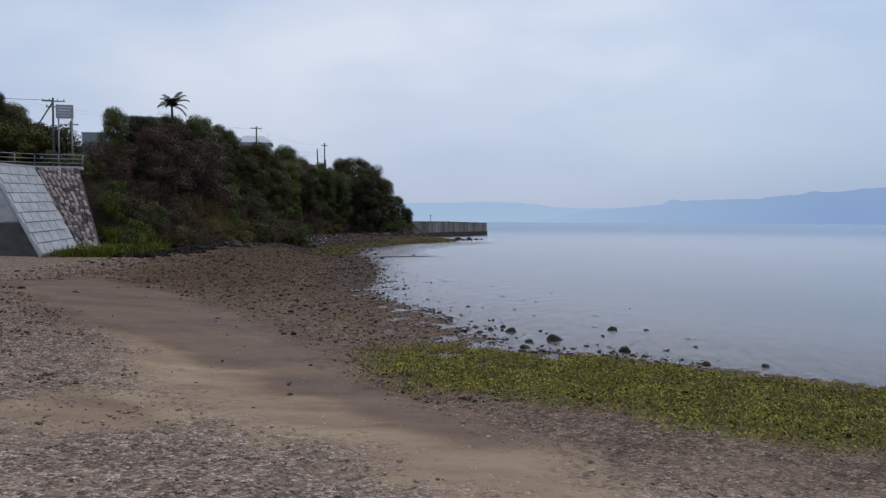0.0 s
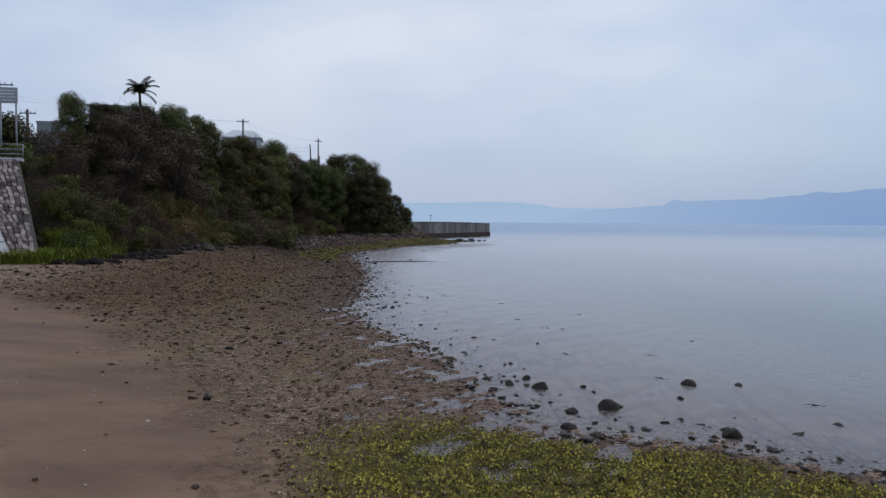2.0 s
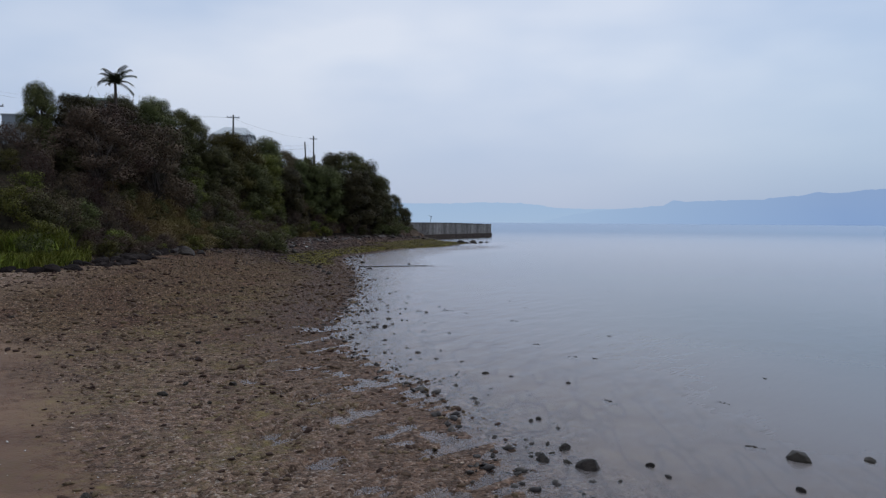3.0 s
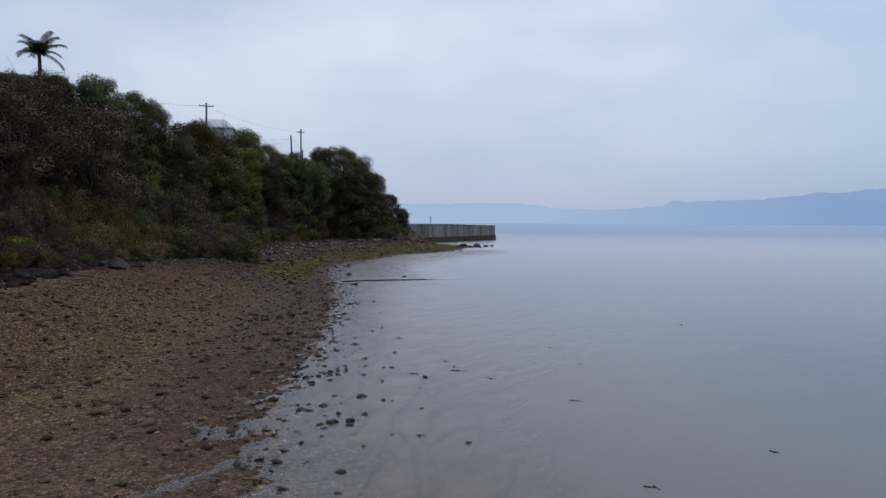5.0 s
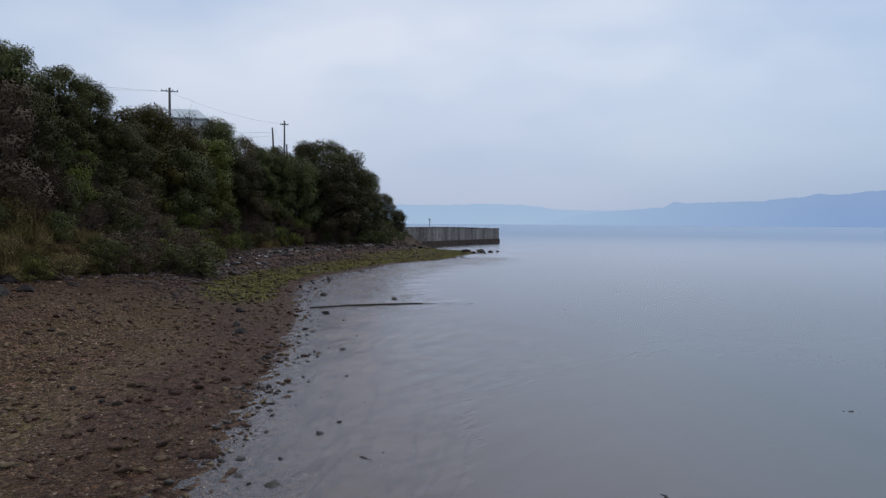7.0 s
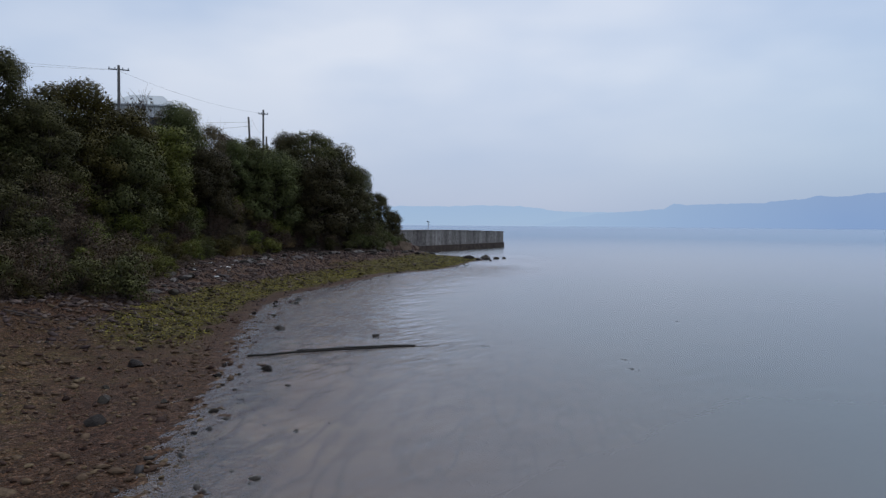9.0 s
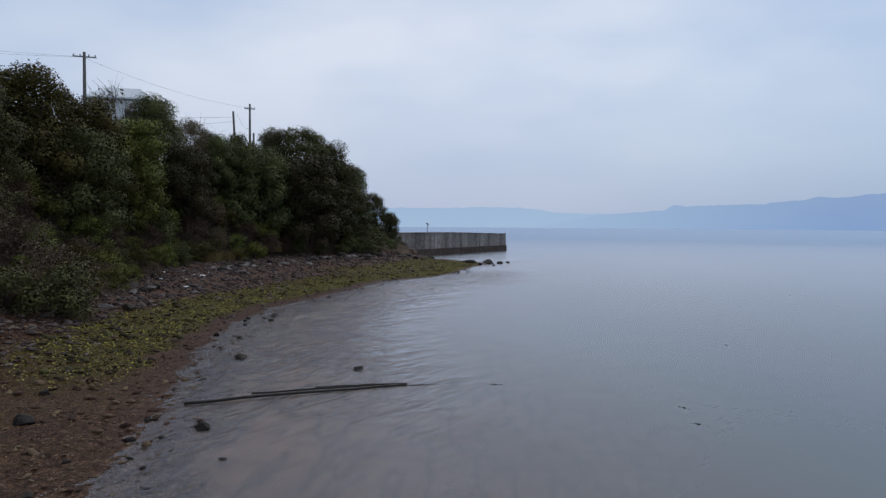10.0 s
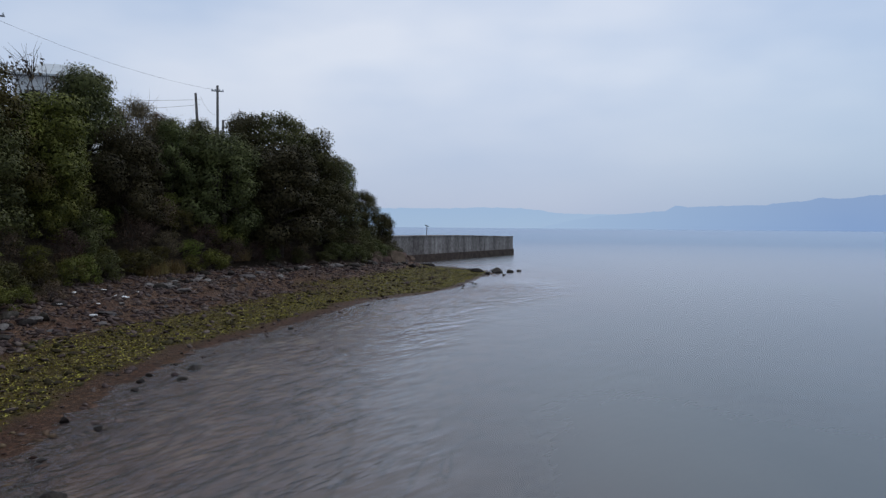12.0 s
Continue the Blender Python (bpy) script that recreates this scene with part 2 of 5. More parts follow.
GROUND = ground_material()
WATER = water_material()
PEBBLE = speckled("loose_shingle_stone", (0.042, 0.026, 0.018), (0.145, 0.093, 0.061), 9, 0.75, 0.5, 0.02, "island", vary=1.25)
PEBBLE_PALE = speckled("pale_shingle_stone", (0.18, 0.13, 0.104), (0.39, 0.295, 0.24), 9, 0.8, 0.5, 0.02, "island", vary=0.95)
RUBBLE = speckled("grey_brown_rubble", (0.036, 0.026, 0.024), (0.145, 0.105, 0.095), 6, 0.85, 0.6, 0.03, "island", vary=1.1)
WET_STONE = speckled("wet_dark_stone", (0.016, 0.014, 0.013), (0.06, 0.048, 0.042), 8, 0.5, 0.5, 0.02, "island", sheen=0.3)
WEEDY_STONE = speckled("weed_covered_stone", (0.014, 0.011, 0.006), (0.066, 0.053, 0.022), 7, 0.8, 0.7, 0.03, "island", vary=1.2)
SHELL = speckled("bleached_shell", (0.42, 0.39, 0.37), (0.66, 0.63, 0.60), 20, 0.7, 0.2, 0.01, "island", vary=0.4)
ROCK = speckled("dark_wet_rock", (0.012, 0.010, 0.009), (0.048, 0.038, 0.031), 5, 0.5, 0.8, 0.04, "object")
LEDGE_ROCK = speckled("purple_black_rock", (0.008, 0.006, 0.006), (0.034, 0.026, 0.025), 4, 0.85, 0.9, 0.06, "object", sheen=0.08)
BROWN_ROCK = speckled("dull_brown_rock", (0.017, 0.011, 0.008), (0.07, 0.046, 0.033), 4, 0.85, 0.8, 0.05, "object", sheen=0.1)
RUST_ROCK = speckled("rusty_brown_rock", (0.05, 0.034, 0.027), (0.16, 0.11, 0.085), 2.5, 0.9, 0.9, 0.08, "object", vary=0.6)
PALE_ROCK = speckled("pale_foreshore_rock", (0.075, 0.066, 0.063), (0.21, 0.19, 0.18), 4, 0.8, 0.7, 0.05, "object")
WEED = leaf_material("sea_lettuce", (0.125, 0.11, 0.031), (0.42, 0.385, 0.07), 0.4, 1.3)
WEED_DARK = leaf_material("dark_seaweed", (0.07, 0.055, 0.022), (0.17, 0.14, 0.05), 0.5, 2.0)
LEAF_DARK = leaf_material("evergreen_leaf", (0.027, 0.028, 0.012), (0.092, 0.091, 0.031))
LEAF_OLIVE = leaf_material("olive_green_leaf", (0.034, 0.037, 0.011), (0.125, 0.126, 0.025))
LEAF_BROWN = leaf_material("dry_brown_leaf", (0.042, 0.029, 0.020), (0.120, 0.084, 0.056))
LEAF_STRAW = leaf_material("straw_grass", (0.085, 0.062, 0.026), (0.20, 0.145, 0.06), 0.5)
LEAF_GRASS = leaf_material("fresh_green_grass", (0.06, 0.075, 0.014), (0.20, 0.22, 0.035), 0.5)
LEAF_PALM = leaf_material("palm_frond", (0.016, 0.022, 0.012), (0.05, 0.06, 0.03), 0.3)
BARK = speckled("grey_brown_bark", (0.028, 0.022, 0.018), (0.075, 0.062, 0.052), 8, 0.9, 0.6, 0.02)
TWIG = speckled("bleached_twig", (0.05, 0.041, 0.036), (0.125, 0.105, 0.094), 8, 0.9, 0.4, 0.01)
CONCRETE = speckled("weathered_concrete", (0.30, 0.30, 0.31), (0.50, 0.50, 0.51), 1.6, 0.85, 0.3, 0.02, second=22)
PALE_BLOCK = speckled("pale_concrete_block", (0.28, 0.285, 0.30), (0.47, 0.475, 0.49), 2.2, 0.85, 0.3, 0.02, "object", second=25, vary=0.12)
def streaked_concrete():
    m, nt, b = material("streaked_breakwater_concrete")
    v = place(nt)
    run = grain(nt, place(nt, (0.55, 0.55, 0.06)), 1.0, 5, 0.65)
    f = math_node(nt, "ADD", math_node(nt, "MULTIPLY", run, 0.65), math_node(nt, "MULTIPLY", grain(nt, v, 3.0, 5), 0.35))
    nt.links.new(ramp(nt, f, [(0.38, (0.055, 0.048, 0.045)), (0.52, (0.15, 0.137, 0.13)), (0.66, (0.30, 0.285, 0.275))]), b.inputs["Base Color"])
    b.inputs["Roughness"].default_value = 0.9
    bump(nt, b, f, 0.3, 0.03)
    return m


PIER_CONCRETE = streaked_concrete()
TAR = speckled("black_tide_stain", (0.022, 0.021, 0.023), (0.06, 0.058, 0.06), 1.4, 0.75, 0.3, 0.02)
TIDE_FOOT = speckled("brown_tide_stain", (0.026, 0.019, 0.016), (0.085, 0.064, 0.053), 1.4, 0.85, 0.4, 0.03)
STAINED = speckled("stained_concrete", (0.13, 0.13, 0.135), (0.30, 0.30, 0.31), 1.2, 0.9, 0.3, 0.02)
MORTAR = speckled("dark_mortar", (0.07, 0.06, 0.056), (0.15, 0.13, 0.12), 6, 0.95, 0.5, 0.02)
WALL_STONE = speckled("rubble_wall_stone", (0.12, 0.095, 0.088), (0.33, 0.275, 0.255), 5, 0.85, 0.6, 0.03, "object", vary=1.5)
STEEL = speckled("galvanised_steel", (0.17, 0.18, 0.20), (0.27, 0.28, 0.30), 14, 0.45, 0.1, 0.005, metal=0.6)
POLE_GREY = speckled("concrete_pole", (0.075, 0.073, 0.072), (0.135, 0.13, 0.128), 3, 0.8, 0.2, 0.01)
WIRE = speckled("black_cable", (0.03, 0.03, 0.033), (0.05, 0.05, 0.053), 10, 0.6, 0.0, 0.01)
CLADDING = speckled("grey_sheet_cladding", (0.27, 0.30, 0.335), (0.34, 0.37, 0.405), 2, 0.6, 0.1, 0.01)
PLASTER = speckled("pale_plaster", (0.50, 0.53, 0.55), (0.64, 0.66, 0.67), 2, 0.85, 0.2, 0.01)
ROOF_GREEN = speckled("faded_green_roofing", (0.26, 0.33, 0.30), (0.36, 0.43, 0.40), 3, 0.7, 0.2, 0.01)
ROOF_PALE = speckled("pale_roof_sheet", (0.46, 0.50, 0.52), (0.58, 0.61, 0.63), 3, 0.6, 0.2, 0.01)
SIGN_GREY = speckled("sign_face_grey", (0.24, 0.26, 0.30), (0.32, 0.34, 0.38), 3, 0.6, 0.05, 0.01)
SIGN_MARK = speckled("sign_marking_pale", (0.50, 0.52, 0.55), (0.60, 0.62, 0.65), 3, 0.6, 0.0, 0.01)
GLASS_DARK = speckled("dark_window_glass", (0.02, 0.024, 0.03), (0.04, 0.045, 0.05), 3, 0.08, 0.0, 0.01)
DRIFT = speckled("wet_black_bamboo", (0.012, 0.011, 0.01), (0.035, 0.03, 0.027), 8, 0.5, 0.4, 0.01)
FOAM = speckled("white_foam_debris", (0.60, 0.60, 0.60), (0.78, 0.78, 0.77), 7, 0.8, 0.3, 0.01)
PANEL = speckled("solar_panel_dark", (0.015, 0.018, 0.03), (0.03, 0.035, 0.05), 5, 0.25, 0.0, 0.01)


# ---------------------------------------------------------------- mesh helpers
def mesh_of(name, verts, faces, mat, smooth=False):
    me = bpy.data.meshes.new(name)
    me.from_pydata([tuple(v) for v in verts], [], [tuple(f) for f in faces])
    me.materials.append(mat)
    if smooth:
        me.polygons.foreach_set("use_smooth", [True] * len(me.polygons))
    me.update()
    return me


def thing(name, label, category, group="", kind="", at=None):
    ob = new(name)
    ob.empty_display_size = 0.2
    if at is not None:
        ob.matrix_basis = at
    return tagged(ob, label, category, group, kind)


def part(name, data, mat, parent, label="", at=None):
    """A bmesh or a mesh as one mesh object under a thing or a part."""
    if isinstance(data, bmesh.types.BMesh):
        me = bpy.data.meshes.new(name)
        data.to_mesh(me)
        data.free()
        me.materials.append(mat)
    else:
        me = data
    ob = new(name, me)
    ob.parent = parent
    if at is not None:
        ob.matrix_basis = at
    return tagged(ob, label)


def box(bm, size, m=None, bevel=0.0):
    m = m or Matrix()
    made = bmesh.ops.create_cube(bm, size=1.0, matrix=m @ Matrix.Diagonal((*size, 1)))
    if bevel:
        edges = list({e for v in made["verts"] for e in v.link_edges})
        bmesh.ops.bevel(bm, geom=edges, offset=bevel, segments=2, affect="EDGES", profile=0.6)
    return bm


def tube(bm, points, radii, sides=8):
    rings = []
    pts = [Vector(p) for p in points]
    for i, p in enumerate(pts):
        d = (pts[min(i + 1, len(pts) - 1)] - pts[max(i - 1, 0)]).normalized()
        u = d.orthogonal().normalized()
        w = d.cross(u)
        r = radii[i] if not isinstance(radii, (int, float)) else radii
        rings.append([bm.verts.new(p + r * (math.cos(a) * u + math.sin(a) * w)) for a in (2 * math.pi * k / sides for k in range(sides))])
    for a, b in zip(rings, rings[1:]):
        for k in range(sides):
            f = bm.faces.new((a[k], a[(k + 1) % sides], b[(k + 1) % sides], b[k]))
            f.smooth = True
    bm.faces.new(rings[0][::-1])
    bm.faces.new(rings[-1])
    return bm


def stone_mesh(name, seed, mat, squash=0.6, rough=0.3, sub=2):
    """A broken stone: a lump cut by a few random planes."""
    bm = bmesh.new()
    bmesh.ops.create_icosphere(bm, subdivisions=sub + 1, radius=0.5)
    off = Vector((seed * 7.3, seed * 3.1, seed * 1.7))
    g = random.Random(seed)
    cuts = [(Vector((g.gauss(0, 1), g.gauss(0, 1), g.gauss(0.15, 0.7))).normalized(), g.uniform(0.22, 0.38)) for _ in range(10)]
    for v in bm.verts:
        c = v.co * (1 + noise.noise(v.co * 2.2 + off) * rough)
        for a, reach in cuts:
            over = c.dot(a) - reach
            if over > 0:
                c = c - a * over * 0.93
        c = c * (1 + 0.05 * noise.noise(c * 9 + off))
        v.co = Vector((c.x * 1.15, c.y * 0.85, c.z * squash))
    me = bpy.data.meshes.new(name)
    bm.to_mesh(me)
    bm.free()
    me.materials.append(mat)
    return me


# ---------------------------------------------------------------- plan of the shore
SHORE = [(400, -190), (60, -14), (25, 6), (14, 12.2), (9.2, 15.0), (6.7, 16.4), (4.6, 18.0), (1.9, 18.9), (1.1, 21.6), (0.3, 25.0),
         (-2.0, 29.8), (-3.2, 34), (-3.4, 38), (-3.7, 43), (-4.6, 52), (-6.2, 62), (-7.9, 69), (-8.6, 75), (-8.4, 81), (-7.1, 85),
         (-4.2, 97), (-1.2, 101), (1.0, 106), (3.6, 117), (5.2, 122.5), (4.4, 126), (0.5, 133), (-4, 138), (-14, 146), (-60, 175), (-900, 500)]
FOOT = [(-900, 24), (-60, 40), (-40, 42.0), (-27.5, 43.6), (-24.6, 46.0), (-20.4, 47.0), (-19.2, 55), (-18.9, 64), (-16.9, 75), (-18.0, 84),
        (-17.2, 97), (-13.2, 107), (-7.6, 115), (-4.2, 123), (-4.4, 129), (-9, 135), (-20, 142), (-60, 168), (-900, 490)]
SAND = [(12, 0.5), (3.6, 7.4), (2.7, 8.6), (1.1, 10.8), (-1.5, 15.7), (-4.3, 20.7), (-10.1, 28.8), (-15.5, 33.0), (-17.5, 29), (-13.2, 24),
        (-8.0, 17.7), (-4.6, 12.8), (-2.8, 11.2), (-0.9, 9.8), (0.3, 8.4), (8, 0.0)]

DRY_SAND = [(-9.0, 18.0), (-6.2, 15.5), (-3.5, 12.9), (-1.35, 10.2), (0.0, 9.0), (1.2, 8.1), (3.0, 6.5)]


def line_distance(x, y, line):
    best = np.full(x.shape, 1e9)
    for (ax, ay), (bx, by) in zip(line, line[1:]):
        dx, dy = bx - ax, by - ay
        t = np.clip(((x - ax) * dx + (y - ay) * dy) / (dx * dx + dy * dy), 0, 1)
        best = np.minimum(best, np.hypot(x - ax - t * dx, y - ay - t * dy))
    return best


def inside(x, y, poly):
    hit = np.zeros(x.shape, bool)
    for (ax, ay), (bx, by) in zip(poly, poly[1:] + poly[:1]):
        if ay != by:
            hit ^= ((ay > y) != (by > y)) & (x < (bx - ax) * (y - ay) / (by - ay) + ax)
    return hit


def smooth(a, b, v):
    t = np.clip((v - a) / (b - a), 0, 1)
    return t * t * (3 - 2 * t)


def wobble(x, y, s, n):
    """Cheap smooth unevenness, about -1 to 1."""
    return (np.sin(x * s + n) * np.cos(y * s * 1.13 - 2 * n) + np.sin(x * s * 1.9 - y * s * 1.3 + 3 * n) * 0.6 + np.cos(x * s * 3.1 + y * s * 2.7 + n) * 0.4) / 2


def shore_distance(x, y):
    d = line_distance(x, y, SHORE)
    d = np.where(inside(x, y, SHORE + [(-900, -900), (400, -900)]), d, -d)
    return d + 0.45 * wobble(x, y, 1.3, 1.0) * np.clip(np.abs(d), 0, 1) + 0.2 * wobble(x, y, 4.1, 2.0)


def hill_distance(x, y):
    d = line_distance(x, y, FOOT)
    return np.where(inside(x, y, FOOT), d, -d)


PLATEAU_Y = [0, 40, 52, 60, 80, 105, 114, 122, 129, 140, 600]
PLATEAU_Z = [6.3, 6.3, 6.6, 8.3, 8.9, 8.6, 8.0, 4.6, 1.6, 1.0, 1.0]


def heights(x, y):
    d, h = shore_distance(x, y), hill_distance(x, y)
    far = smooth(32, 60, y)
    dl = np.clip(d, 0, None)
    up_far = 0.02 * dl + 0.022 * np.clip(dl - 2, 0, 6) ** 2 + 0.06 * np.clip(dl - 8, 0, None)
    up_near = 0.022 * dl + 0.004 * np.clip(dl - 3, 0, 9) ** 2 + 0.035 * np.clip(dl - 12, 0, 25)
    z = far * np.clip(up_far, 0, 1.3) + (1 - far) * np.clip(up_near, 0, 1.9)
    z = np.where(d < 0, np.maximum(0.05 * d, -2.5), z)
    z = z + 0.03 * wobble(x, y, 2.3, 4.0) * smooth(0, 3, np.abs(d)) + 0.018 * wobble(x, y, 6.7, 5.0)
    # shallow pools left between the stones
    near = smooth(-0.3, 0.3, d) * (1 - smooth(2.6, 4.8, d)) * smooth(15.5, 17.5, y) * (1 - 0.6 * smooth(25, 29, y)) * (1 - smooth(33, 38, y)) * (x < 3)
    dip = smooth(0.2, 0.42, wobble(x, y, 2.3, 1.3) * 0.8 + wobble(x, y, 7.3, 0.4) * 0.6 - 0.25 * smooth(1.5, 4, d)) * near
    z = z - np.where(d > 0, dip * (np.clip(z, 0, 0.3) + 0.07), 0)
    top = np.interp(y, PLATEAU_Y, PLATEAU_Z)
    rise = smooth(-0.3, np.where(y < 50, 5.0, 8.5), h) * np.clip(top - 1.0, 0, None)
    return z + rise + np.where(h > 2, 0.25 * wobble(x, y, 0.7, 6.0), 0)


def ground_at(x, y):
    return float(heights(np.array([float(x)]), np.array([float(y)]))[0])


def grid_lines(*pieces):
    out = [pieces[0][0]]
    for a, b, step in pieces:
        n = max(1, int(round((b - a) / step)))
        out += [a + (b - a) * (i + 1) / n for i in range(n)]
    return np.array(out)


def sheet(name, xs, ys, z, mat, masks):
    X, Y = np.meshgrid(xs, ys)
    nx, ny = len(xs), len(ys)
    me = bpy.data.meshes.new(name)
    co = np.stack([X, Y, z], -1).reshape(-1, 3)
    i = np.arange(nx * ny).reshape(ny, nx)
    quads = np.stack([i[:-1, :-1], i[:-1, 1:], i[1:, 1:], i[1:, :-1]], -1).reshape(-1, 4)
    me.vertices.add(len(co))
    me.vertices.foreach_set("co", co.ravel())
    me.loops.add(quads.size)
    me.loops.foreach_set("vertex_index", quads.ravel())
    me.polygons.add(len(quads))
    me.polygons.foreach_set("loop_start", np.arange(len(quads)) * 4)
    me.polygons.foreach_set("use_smooth", np.ones(len(quads), bool))
    me.update(calc_edges=True)
    me.validate()
    for key, val in masks.items():
        me.attributes.new(key, "FLOAT", "POINT").data.foreach_set("value", val.ravel().astype(np.float32))
    me.materials.append(mat)
    return new(name, me)


def algae_amount(x, y):
    d = shore_distance(x, y)
    near = smooth(0.1, 0.9, d) * (1 - smooth(3.4, 7.0, d)) * (1 - smooth(17.5, 20.5, y)) * smooth(-3.0, 0.4, x)
    far = smooth(0.6, 1.6, d) * (1 - smooth(4.0, 6.4, d)) * smooth(58, 70, y)
    tip = smooth(0.2, 0.8, d) * (1 - smooth(6, 8, d)) * smooth(96, 106, y)
    mid = 0.26 * smooth(1.0, 3.0, d) * (1 - smooth(5, 11, d)) * smooth(17, 22, y) * (1 - smooth(62, 72, y))
    return np.clip(np.maximum.reduce([near, 0.85 * far, 0.9 * tip, mid]), 0, 1)


# ---------------------------------------------------------------- ground and sea
gx = grid_lines((-4400, -300, 1000), (-300, -60, 30), (-60, -30, 2.0), (-30, -7, 0.35), (-7, 5, 0.16), (5, 14, 0.3), (14, 60, 3.0), (60, 400, 40), (400, 4400, 1000))
gy = grid_lines((-4400, -300, 1000), (-300, -20, 40), (-20, 2, 1.5), (2, 17, 0.25), (17, 32, 0.15), (32, 50, 0.25), (50, 132, 0.4), (132, 200, 4), (200, 600, 50), (600, 4400, 900))
X, Y = np.meshgrid(gx, gy)
D, HD = shore_distance(X, Y), hill_distance(X, Y)
sand_d = line_distance(X, Y, SAND + SAND[:1])
sand_mask = np.clip(0.5 + np.where(inside(X, Y, SAND), sand_d, -sand_d) / 2.4, 0, 1)
sand_mask = np.maximum(sand_mask, 0.85 * (1 - smooth(0.4, 2.2, np.hypot((X + 5.0) * 0.8, (Y - 11.6) * 0.9))))
sand_mask = np.maximum(sand_mask, 0.25 * smooth(20, 8, Y) * (D > 0))
dry = 1 - smooth(1.0, 1.95, line_distance(X, Y, DRY_SAND) + 0.5 * wobble(X, Y, 1.1, 0.7))
ground = sheet("ground", gx, gy, heights(X, Y), GROUND, {
    "sand": np.where(D < 0, smooth(0, 3, -D), sand_mask),
    "algae": algae_amount(X, Y),
    "earth": smooth(-0.8, 0.9, HD + 2.4 * smooth(42, 46, Y) * (1 - smooth(57, 63, Y))),
    "drowned": smooth(-0.1, 0.4, -D) * (1 - 0.6 * smooth(6, 16, -D)),
    "wet": np.clip((0.42 * (D < 0) + (D >= 0)) * ((1 - smooth(0.2, 5.0, D)) * (0.35 + 0.65 * smooth(26, 42, Y)) + 1.25 * smooth(8.0, 11.5, Y + 0.3 * X) * sand_mask * (1 - 0.9 * dry) + 0.35 * smooth(11, 16, Y + 0.3 * X) * (1 - sand_mask) * (1 - smooth(11, 16, D)) + 0.6 * smooth(50, 66, Y)), 0, 1),
    "brown": np.maximum(smooth(12.5, 24, Y + 0.35 * X), 0.8 * (1 - smooth(6.5, 9.5, D))) * (0.75 + 0.25 * smooth(2, 6, D)) * (0.52 + 0.48 * smooth(24, 36, Y)) * (1 - 0.75 * smooth(10, 16, D) * (Y < 55)) * (1 - 0.5 * smooth(68, 80, Y) * smooth(4, 6, D)),
})
tagged(ground, "brown shingle and sand foreshore rising to a wooded slope", "beach", kind="structure")

wx = grid_lines((-4400, -60, 700), (-60, -14, 6), (-14, 30, 0.5), (30, 100, 7), (100, 400, 50), (400, 4400, 800))
wy = grid_lines((-4400, -60, 700), (-60, 0, 10), (0, 135, 0.6), (135, 260, 8), (260, 600, 60), (600, 4400, 700))
X, Y = np.meshgrid(wx, wy)
D = shore_distance(X, Y)
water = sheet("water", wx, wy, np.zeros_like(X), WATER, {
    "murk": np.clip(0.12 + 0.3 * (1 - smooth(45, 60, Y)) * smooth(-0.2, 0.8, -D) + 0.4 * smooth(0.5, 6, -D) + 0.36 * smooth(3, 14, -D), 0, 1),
    "far_dim": smooth(25, 260, np.hypot(X, Y - 45)),
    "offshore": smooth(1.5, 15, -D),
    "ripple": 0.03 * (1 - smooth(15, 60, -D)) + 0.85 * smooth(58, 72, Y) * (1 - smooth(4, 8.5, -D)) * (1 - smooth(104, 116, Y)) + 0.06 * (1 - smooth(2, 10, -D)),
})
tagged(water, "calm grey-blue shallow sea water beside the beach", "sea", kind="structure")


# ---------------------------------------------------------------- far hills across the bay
# Distance haze is painted into a self-glowing blue, paler towards the left.
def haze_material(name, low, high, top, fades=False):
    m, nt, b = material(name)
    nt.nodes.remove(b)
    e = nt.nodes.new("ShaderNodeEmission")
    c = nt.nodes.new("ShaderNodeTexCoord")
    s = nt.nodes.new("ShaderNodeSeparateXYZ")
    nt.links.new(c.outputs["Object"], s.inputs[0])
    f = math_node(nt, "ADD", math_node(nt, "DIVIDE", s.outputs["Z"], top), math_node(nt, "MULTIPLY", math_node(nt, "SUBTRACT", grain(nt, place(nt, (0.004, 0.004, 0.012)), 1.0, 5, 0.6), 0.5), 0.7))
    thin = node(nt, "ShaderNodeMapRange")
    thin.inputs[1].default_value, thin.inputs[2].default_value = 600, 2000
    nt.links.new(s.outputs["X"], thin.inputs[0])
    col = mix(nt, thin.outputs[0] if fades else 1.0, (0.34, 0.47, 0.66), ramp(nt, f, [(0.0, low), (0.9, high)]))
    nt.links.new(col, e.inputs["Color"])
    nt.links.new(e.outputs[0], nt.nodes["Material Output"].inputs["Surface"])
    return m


def far_ridge(name, y, profile, mat, label, rough):
    xs = np.linspace(profile[0][0], profile[-1][0], 260)
    zs = np.interp(xs, [p[0] for p in profile], [p[1] for p in profile])
    verts, faces = [], []
    for i, (x, z) in enumerate(zip(xs, zs)):
        z = z + rough * noise.noise(Vector((x * 0.012, y * 0.01, 0))) + rough * 0.8 * noise.noise(Vector((x * 0.035, y, 3))) + rough * 0.5 * noise.noise(Vector((x * 0.11, y, 7)))
        verts += [(x, y - 60 - 0.4 * z, -4), (x, y - 30, z * 0.55), (x, y, max(z, 2)), (x, y + 250, -4)]
    for i in range(len(xs) - 1):
        for k in range(3):
            a = 4 * i + k
            faces.append((a, a + 4, a + 5, a + 1))
    ob = new(name, mesh_of(name, verts, faces, mat, True))
    tagged(ob, label, "hill", kind="structure")


